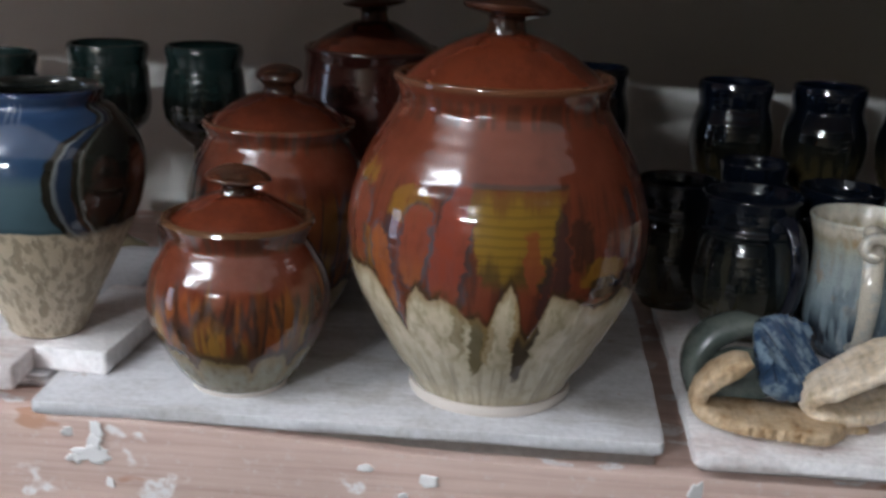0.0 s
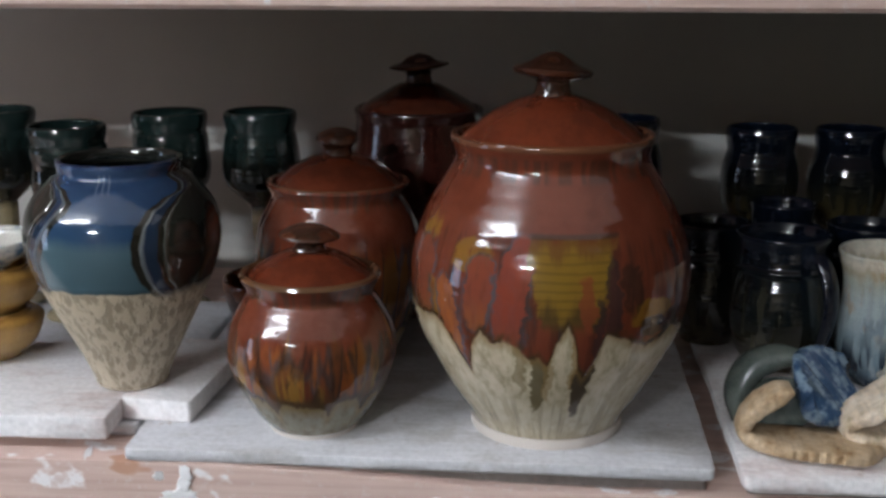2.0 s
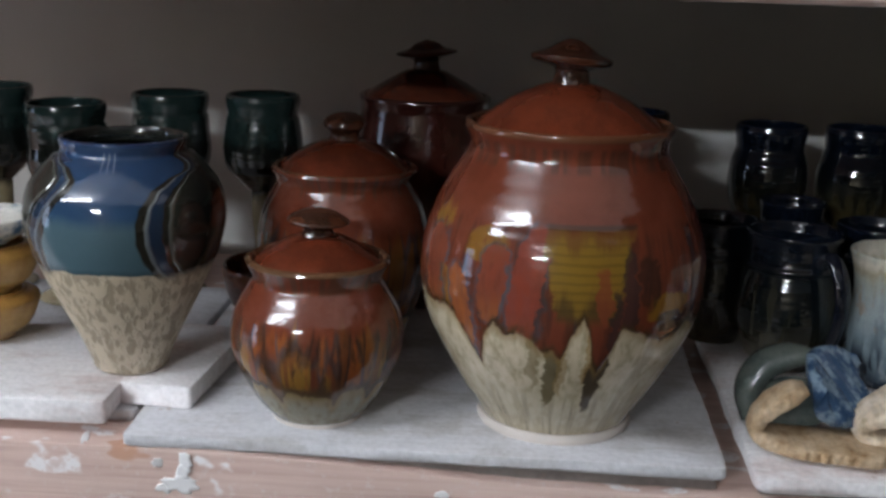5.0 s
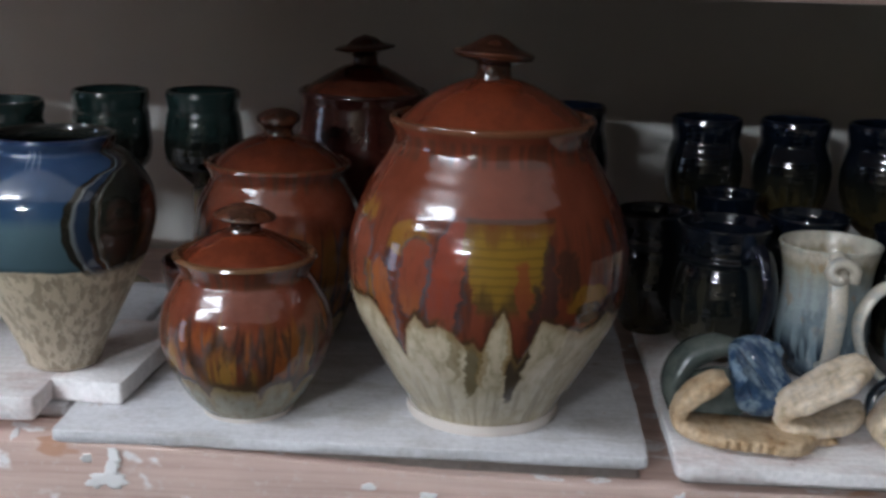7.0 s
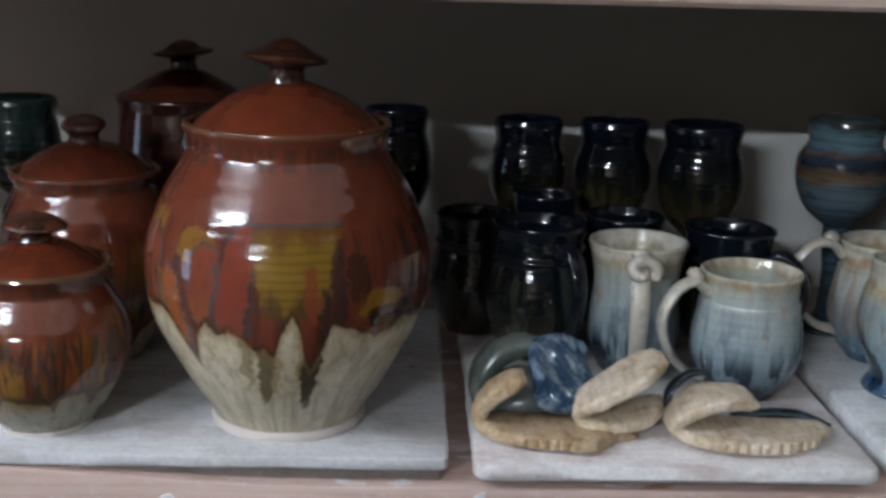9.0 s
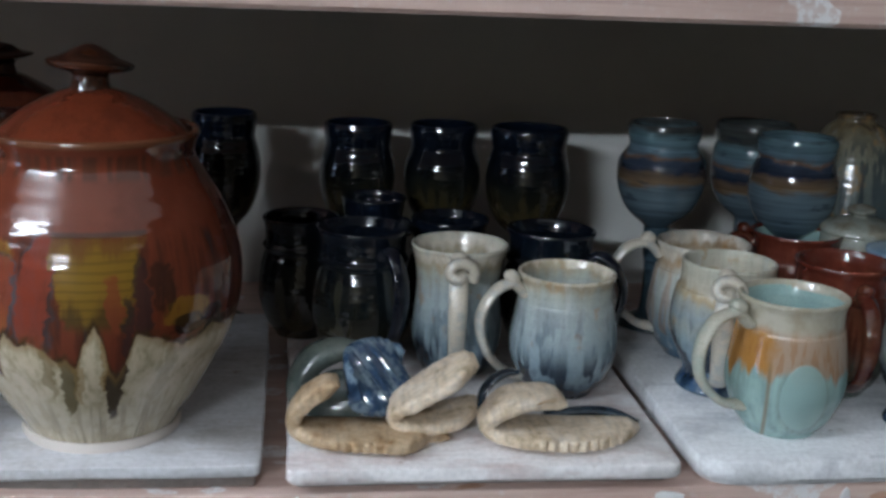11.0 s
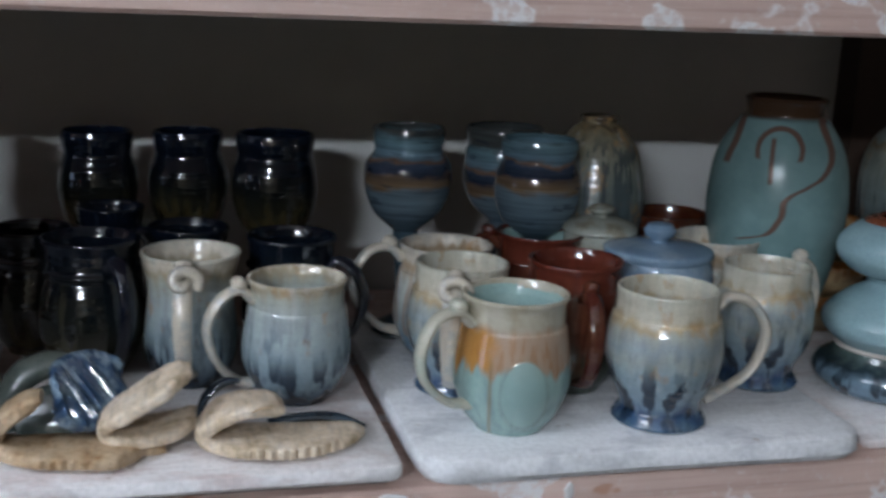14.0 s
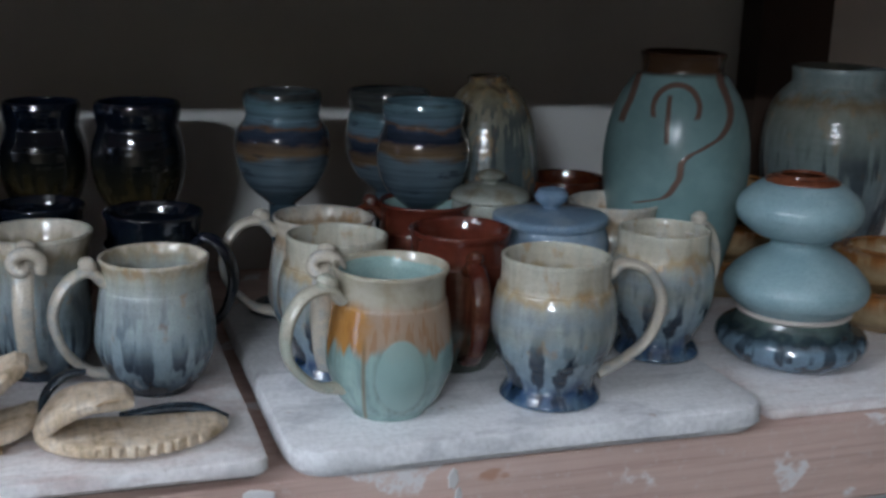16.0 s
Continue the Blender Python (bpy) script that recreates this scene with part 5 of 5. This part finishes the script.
# ---- vases at the back ----
vase = thing("vase", 0.748, 1.085, TOP, "small shouldered vase in cream and slate river glaze", "vase", "vases by the wall")
part("body", hollow([(0.034, 0.0), (0.036, 0.004), (0.045, 0.045), (0.0505, 0.095), (0.0515, 0.120), (0.0465, 0.155), (0.0385, 0.180), (0.0270, 0.196), (0.0190, 0.202), (0.0195, 0.207)], 0.004, 0.01, 56, 0.006, 1.0), river_glaze, vase)
vase = thing("vase", 0.906, 1.005, 1.0095, "egg-shaped celadon vase with brown trailed lines and dark neck", "vase", "vases by the wall", -30)
part("body", hollow([(r * 0.87, h * 0.985) for r, h in [(0.040, 0.0), (0.043, 0.004), (0.056, 0.05), (0.070, 0.10), (0.0775, 0.143), (0.0750, 0.180), (0.0665, 0.208), (0.0500, 0.232), (0.0425, 0.238), (0.0430, 0.248), (0.0450, 0.253)]], 0.005, 0.012, 72, 0.005, 2.0), celadon_glaze, vase)
vase = thing("vase", 1.112, 1.055, 1.0095, "broad grey-green vase with a collared neck", "vase", "vases by the wall")
part("body", hollow([(r * 0.86, h) for r, h in [(0.045, 0.0), (0.048, 0.004), (0.062, 0.05), (0.078, 0.11), (0.0825, 0.150), (0.0790, 0.180), (0.0680, 0.203), (0.0570, 0.213), (0.0535, 0.218), (0.0550, 0.230)]], 0.005, 0.012, 72, 0.005, 3.0), marsh_glaze, vase)

# ---- squat pots stacked on a bowl ----
SX, SY = 0.956, 0.877
bowl = thing("bowl", SX + 0.004, SY, 1.0095, "upturned dark blue fluted bowl under two squat vases", "bowl")
part("body", hollow([(0.044, 0.0), (0.051, 0.002), (0.0610, 0.010), (0.0645, 0.018), (0.0610, 0.027), (0.0510, 0.034), (0.0480, 0.0385)], 0.005, 0.008, 64, 0.004, 1.0), bowl_glaze, bowl)
squat = [(r * 0.92, h) for r, h in [(0.036, 0.0), (0.046, 0.002), (0.0625, 0.014), (0.0665, 0.025), (0.0600, 0.036), (0.0440, 0.049), (0.0310, 0.056), (0.0270, 0.060), (0.0285, 0.064)]]
low = thing("squat_vase", SX + 0.004, SY, 1.0505, "squat powder blue vase set on an upturned bowl", "vase", "stacked squat vases")
part("body", hollow(squat, 0.004, 0.008, 64, 0.004, 0.3), squat_glaze, low)
part("base_rim", spun([(0.036, -0.0005), (0.0475, 0.0002), (0.049, 0.002), (0.0475, 0.0036), (0.036, 0.004)], 56), raw_clay, low, "bare clay base rim")
up = thing("squat_vase", SX, SY, 1.1185, "squat powder blue vase with a red-brown neck on another", "vase", "stacked squat vases")
part("body", hollow([(r * 0.94, h) for r, h in [(0.031, 0.0), (0.040, 0.002), (0.0530, 0.013), (0.0560, 0.023), (0.0520, 0.033), (0.0400, 0.043), (0.0325, 0.0465)]], 0.004, 0.008, 64, 0.004, 1.3), squat_glaze, up)
part("neck", hollow([(0.0315, 0.0450), (0.0305, 0.0478), (0.0270, 0.0502), (0.0235, 0.0512), (0.0215, 0.0508)], 0.004, 0.003, 48, 0.004, 1.3, 4), squat_top, up, "glossy red-brown neck")


# ---- caramel bowls behind the stack ----
def bowl_stack(x, y, z, r, count, material, label, group, seed=0.0, rise=0.036):
    for k in range(count):
        one = thing("bowl", x + 0.002 * k, y, z + rise * k, label, "bowl", group)
        part("body", hollow([(r * 0.55, 0.0), (r * 0.6, 0.003), (r * 0.85, 0.012), (r, 0.026), (r * 1.02, 0.034), (r * 0.9, 0.0375), (r * 0.78, 0.038)], 0.004, 0.006, 56, 0.006, seed + k), material, one)


bowl_stack(1.098, 0.935, 1.0095, 0.050, 2, tan_bowl, "caramel and cream striped bowl in a stack", "caramel bowls", 1.0, 0.0385)
bowl_stack(1.005, 1.075, 1.0095, 0.052, 3, tan_bowl, "caramel and cream striped bowl in a stack", "caramel bowls", 4.0, 0.0385)
bowl_stack(1.165, 0.870, 1.0095, 0.046, 2, bowl_glaze, "small blue bowl with dark runs", "blue bowls", 7.0, 0.0385)

# ---- honey bowls at the far end ----
bowl_stack(-0.395, 0.895, 1.0405, 0.042, 2, honey_bowl, "honey yellow bowl stacked on a white tile", "honey bowls", 2.0, 0.0385)
dish = thing("bowl", -0.392, 0.895, 1.1175, "shallow blue and white bowl lying on honey bowls", "bowl")
part("body", hollow([(0.018, 0.0), (0.022, 0.003), (0.036, 0.011), (0.043, 0.019), (0.0435, 0.022)], 0.004, 0.005, 48, 0.01, 0.5), blue_white, dish)
bowl = thing("bowl", -0.180, 1.03, TOP, "dark maroon bowl in the shade between the jars", "bowl")
part("body", hollow([(0.03, 0.0), (0.034, 0.004), (0.046, 0.02), (0.052, 0.04), (0.053, 0.052)], 0.004, 0.008), maroon, bowl)


# ---- folded clay shells ----
def shell(x, y, z, length, depth, thick, lift, material, label, turn=0.0, roll=0.0, crimp=10, seed=0.0, ribs=0.0, arch=0.0, name="clay_shell", rim=None):
    """A lens-shaped leaf of clay, swollen in the middle, crimped along its front edge. lift: how far its back rises."""
    bm = bmesh.new()
    nu, nv = 44, 16
    grid = {}
    for side in (1, -1):
        for i in range(nu + 1):
            u = -1 + 2 * i / nu
            reach = (1 - abs(u) ** 2.4) ** 0.6 if abs(u) < 1 else 0.0
            for j in range(nv + 1):
                v = -1 + 2 * j / nv
                edge = 1 - v * v
                wave = 1 + 0.05 * math.sin(crimp * math.pi * u + seed) * max(0, -v)
                px, py = u * length / 2 * (1 + 0.06 * noise.noise(Vector((v * 2, seed, u)))), v * depth / 2 * max(reach, 0.03) * wave
                body = thick * (0.28 + 0.72 * math.sqrt(max(edge, 0.0)) * max(reach, 0.05) ** 0.5) / 2
                body += ribs * math.sin(crimp * math.pi * u + seed) * edge
                body += 0.0012 * noise.noise(Vector((px * 70 + seed, py * 70, side)))
                pz = lift * ((v + 1) / 2) ** 1.5 + arch * (1 - u * u) + side * body
                pz += 0.0016 * math.sin(crimp * math.pi * u + seed) * max(0, -v) ** 2
                key = (side if 0 < j < nv and 0 < i < nu else 0, i, j)
                if key not in grid:
                    grid[key] = bm.verts.new((px, py, pz - (side * body if key[0] == 0 else 0)))
    for side in (1, -1):
        at = lambda i, j: grid.get((side, i, j)) or grid[(0, i, j)]  # noqa: E731
        for i in range(nu):
            for j in range(nv):
                bm.faces.new((at(i, j), at(i + 1, j), at(i + 1, j + 1), at(i, j + 1)))
    bmesh.ops.recalc_face_normals(bm, faces=bm.faces)
    return bm, pose(x, y, z, roll, 0, turn)


def splash(lx, ly, thick, seed=0.0):
    """A dried splash: a thin flat blob with a ragged, lobed outline and a soft edge."""
    bm, n, rings = bmesh.new(), 56, []
    for rho, z in ((1.0, 0.0), (0.99, 0.5 * thick), (0.93, 0.9 * thick), (0.6, thick), (0.1, thick)):
        ring = []
        for k in range(n):
            th = 2 * math.pi * k / n
            c, q = math.cos(th), math.sin(th)
            rag = 1 + 0.45 * noise.noise(Vector((1.6 * c + seed, 1.6 * q, 0.3))) + 0.2 * noise.noise(Vector((5 * c + seed, 5 * q, 0.8)))
            ring.append(bm.verts.new((rho * c * lx / 2 * rag, rho * q * ly / 2 * rag, z)))
        rings.append(ring)
    for lo, hi in zip(rings, rings[1:]):
        for k in range(n):
            bm.faces.new((lo[k], lo[(k + 1) % n], hi[(k + 1) % n], hi[k]))
    bm.faces.new(rings[0][::-1])
    bm.faces.new(rings[-1])
    bmesh.ops.recalc_face_normals(bm, faces=bm.faces)
    return bm


def clay_shell(label):
    return thing("clay_shell", 0.0, 0.0, W, label, "clay ornament", "folded clay ornaments")


def folded(pts, halves, thick, seed=0.0, teeth=0.0, span=(0.0, 1.0), pitch=0.0062):
    """A sheet of clay folded along pts: halves are its half-depths; soft ragged edges, notches pressed into its front edge over span (shares of its length)."""
    line = smooth_line([(*p, w) for p, w in zip(pts, halves)], 14)
    bm, rings, n, run = bmesh.new(), [], 30, 0.0
    last = len(line) - 1
    for k, (x, y, z, w) in enumerate(line):
        a, b = line[max(k - 1, 0)], line[min(k + 1, last)]
        run += math.dist(a[:3], (x, y, z))
        ahead = Vector((b[0] - a[0], 0, b[2] - a[2])).normalized()
        up = ahead.cross(Vector((0, 1, 0)))
        end = min(1.0, 0.4 + 0.12 * min(k, last - k))
        bite = max(0.0, math.sin(2 * math.pi * run / pitch)) ** 0.6 * (span[0] < k / last < span[1]) * (0.6 + 0.8 * abs(noise.noise(Vector((run * 90, seed, 0.4)))))
        ring = []
        for j in range(n):
            th = 2 * math.pi * j / n
            c, q = math.cos(th), math.sin(th)
            m = (abs(c) ** 4 + abs(q) ** 4) ** -0.25
            side, lift = w * c * m, thick / 2 * q * m * end
            rag = 0.0012 * noise.noise(Vector((x * 45 + seed, side * 30, z * 45))) + 0.0005 * noise.noise(Vector((x * 160 + seed, lift * 200 + side * 90, z * 160)))
            if c < -0.5:
                side += teeth * bite * c ** 4
            side += rag * (2.0 if abs(c) > 0.6 else 0.4)
            ring.append(bm.verts.new(Vector((x, y + side, z)) + up * (lift + rag)))
        rings.append(ring)
    for lo, hi in zip(rings, rings[1:]):
        for j in range(n):
            bm.faces.new((lo[j], lo[(j + 1) % n], hi[(j + 1) % n], hi[j]))
    bm.faces.new(rings[0][::-1])
    bm.faces.new(rings[-1])
    bmesh.ops.recalc_face_normals(bm, faces=bm.faces)
    return bm


one = clay_shell("folded tan clay shell with a notched edge and grey-green back")
part("folded_leaf", folded([(0.305, 0.792, 0.006), (0.285, 0.785, 0.007), (0.262, 0.786, 0.008), (0.236, 0.790, 0.008), (0.214, 0.793, 0.010), (0.205, 0.793, 0.016), (0.207, 0.792, 0.027), (0.218, 0.790, 0.040), (0.236, 0.788, 0.049)],
                           [0.007, 0.023, 0.025, 0.024, 0.018, 0.012, 0.013, 0.016, 0.012], 0.0115, 1.0, 0.0050, (0.2, 0.40), 0.0075), crust_tan, one)
part("glazed_back", swept([(0.210, 0.838, 0.004), (0.208, 0.845, 0.024), (0.218, 0.850, 0.042), (0.236, 0.850, 0.051), (0.254, 0.846, 0.053)], [0.010, 0.016, 0.018, 0.016, 0.009], 0.6, 16, 6), shell_grey, one, "curled grey-green glazed back")
# inner leaf made wide and dark to stand in for shade inside the fold
part("hollow_shade_leaf", swept([(0.214, 0.832, 0.010), (0.236, 0.834, 0.018), (0.262, 0.830, 0.026)], [0.014, 0.022, 0.014], 0.35, 14, 6, (0, 0.5, 0.85)), shell_grey, one, "grey-green glazed inner leaf, widened to darken the shaded hollow")
two = clay_shell("folded clay shell with a glossy cobalt ribbed back")
bm, m = shell(x=0.263, y=0.822, z=0.032, length=0.076, depth=0.060, thick=0.016, lift=0.020, material=None, label="", turn=58, roll=26, crimp=13, seed=0.4, ribs=0.0028)
part("glazed_back", bm, shell_blue, two, "glossy cobalt ribbed back", m, 60)
part("folded_leaf", folded([(0.343, 0.822, 0.019), (0.326, 0.812, 0.014), (0.304, 0.805, 0.013), (0.288, 0.799, 0.014), (0.277, 0.796, 0.020), (0.282, 0.793, 0.031), (0.302, 0.791, 0.044), (0.322, 0.794, 0.056), (0.336, 0.797, 0.062)],
                           [0.010, 0.022, 0.024, 0.020, 0.015, 0.020, 0.026, 0.024, 0.012], 0.0115, 4.0), crust, two)
part("foot_lump", folded([(0.318, 0.800, 0.002), (0.300, 0.803, 0.004), (0.280, 0.805, 0.004)], [0.008, 0.016, 0.010], 0.008, 5.0), crust_tan, two, "tan clay lump under the fold")
three = clay_shell("folded tan clay shell with a dark blue rim")
part("folded_leaf", folded([(0.462, 0.800, 0.007), (0.440, 0.790, 0.008), (0.410, 0.785, 0.008), (0.378, 0.786, 0.009), (0.354, 0.789, 0.010), (0.343, 0.790, 0.016), (0.349, 0.789, 0.026), (0.365, 0.788, 0.034), (0.383, 0.787, 0.0365), (0.400, 0.786, 0.035)],
                           [0.006, 0.020, 0.027, 0.027, 0.020, 0.015, 0.019, 0.023, 0.021, 0.012], 0.0115, 6.0, 0.0052, (0.10, 0.36), 0.0078), crust, three)
part("fold_mark", swept([(0.376, 0.766, 0.0385), (0.383, 0.768, 0.0405), (0.391, 0.770, 0.040)], [0.0008, 0.0018, 0.0008], 0.6, 8, 4), crust_tan, three, "pressed slit in the fold")
part("glazed_rim", swept([(0.342, 0.806, 0.012), (0.345, 0.813, 0.030), (0.358, 0.815, 0.043), (0.372, 0.815, 0.045)], [0.004, 0.0055, 0.0055, 0.003], 0.6, 12, 6), shell_navy, three, "dark blue glazed fold edge")
part("glazed_rim", swept([(0.392, 0.813, 0.012), (0.420, 0.814, 0.014), (0.444, 0.812, 0.013), (0.464, 0.804, 0.008)], [0.004, 0.0055, 0.006, 0.003], 0.6, 12, 6), shell_navy, three, "dark blue glazed rim")


# ---- spilt white wash on the plank's front edge ----
spill = plaster("spilt white wash", (0.8, 0.79, 0.79), 9, 0.7)
SPILLS = ((-0.193, 1.004, 0.012, 0.013), (-0.194, 0.995, 0.011, 0.012), (-0.197, 0.986, 0.024, 0.013), (-0.207, 0.983, 0.012, 0.008), (-0.212, 1.002, 0.008, 0.009), (-0.184, 0.966, 0.008, 0.007),
          (0.030, 0.984, 0.014, 0.009), (-0.012, 0.990, 0.010, 0.006), (0.014, 0.972, 0.006, 0.005), (0.205, 0.990, 0.012, 0.012), (0.212, 0.979, 0.010, 0.009), (0.470, 0.992, 0.034, 0.010), (0.486, 0.984, 0.020, 0.010), (0.612, 0.988, 0.010, 0.014), (0.616, 0.976, 0.007, 0.010))
for k, (x, z, w, h) in enumerate(SPILLS):
    blot = part("paint_splash", splash(w, h, 0.0009, 3.0 * k + 1.5), spill, lower, "dried white splash", None, 70)
    blot.matrix_basis = lower.matrix_basis.inverted() @ pose(x, 0.7569, z, 90, 0, 9 * (k % 5) - 18)
for k, (x, y, w, h) in enumerate(((-0.208, 0.768, 0.022, 0.014), (-0.194, 0.764, 0.010, 0.010), (-0.206, 0.780, 0.008, 0.010), (-0.232, 0.775, 0.026, 0.010), (-0.268, 0.770, 0.020, 0.006))):
    blot = part("paint_splash", splash(w, h, 0.0009, 5.0 * k + 0.7), spill, lower, "dried white splash", None, 70)
    blot.matrix_basis = lower.matrix_basis.inverted() @ pose(x, y, SHELF + 0.0118, 0, 0, 25 * k)
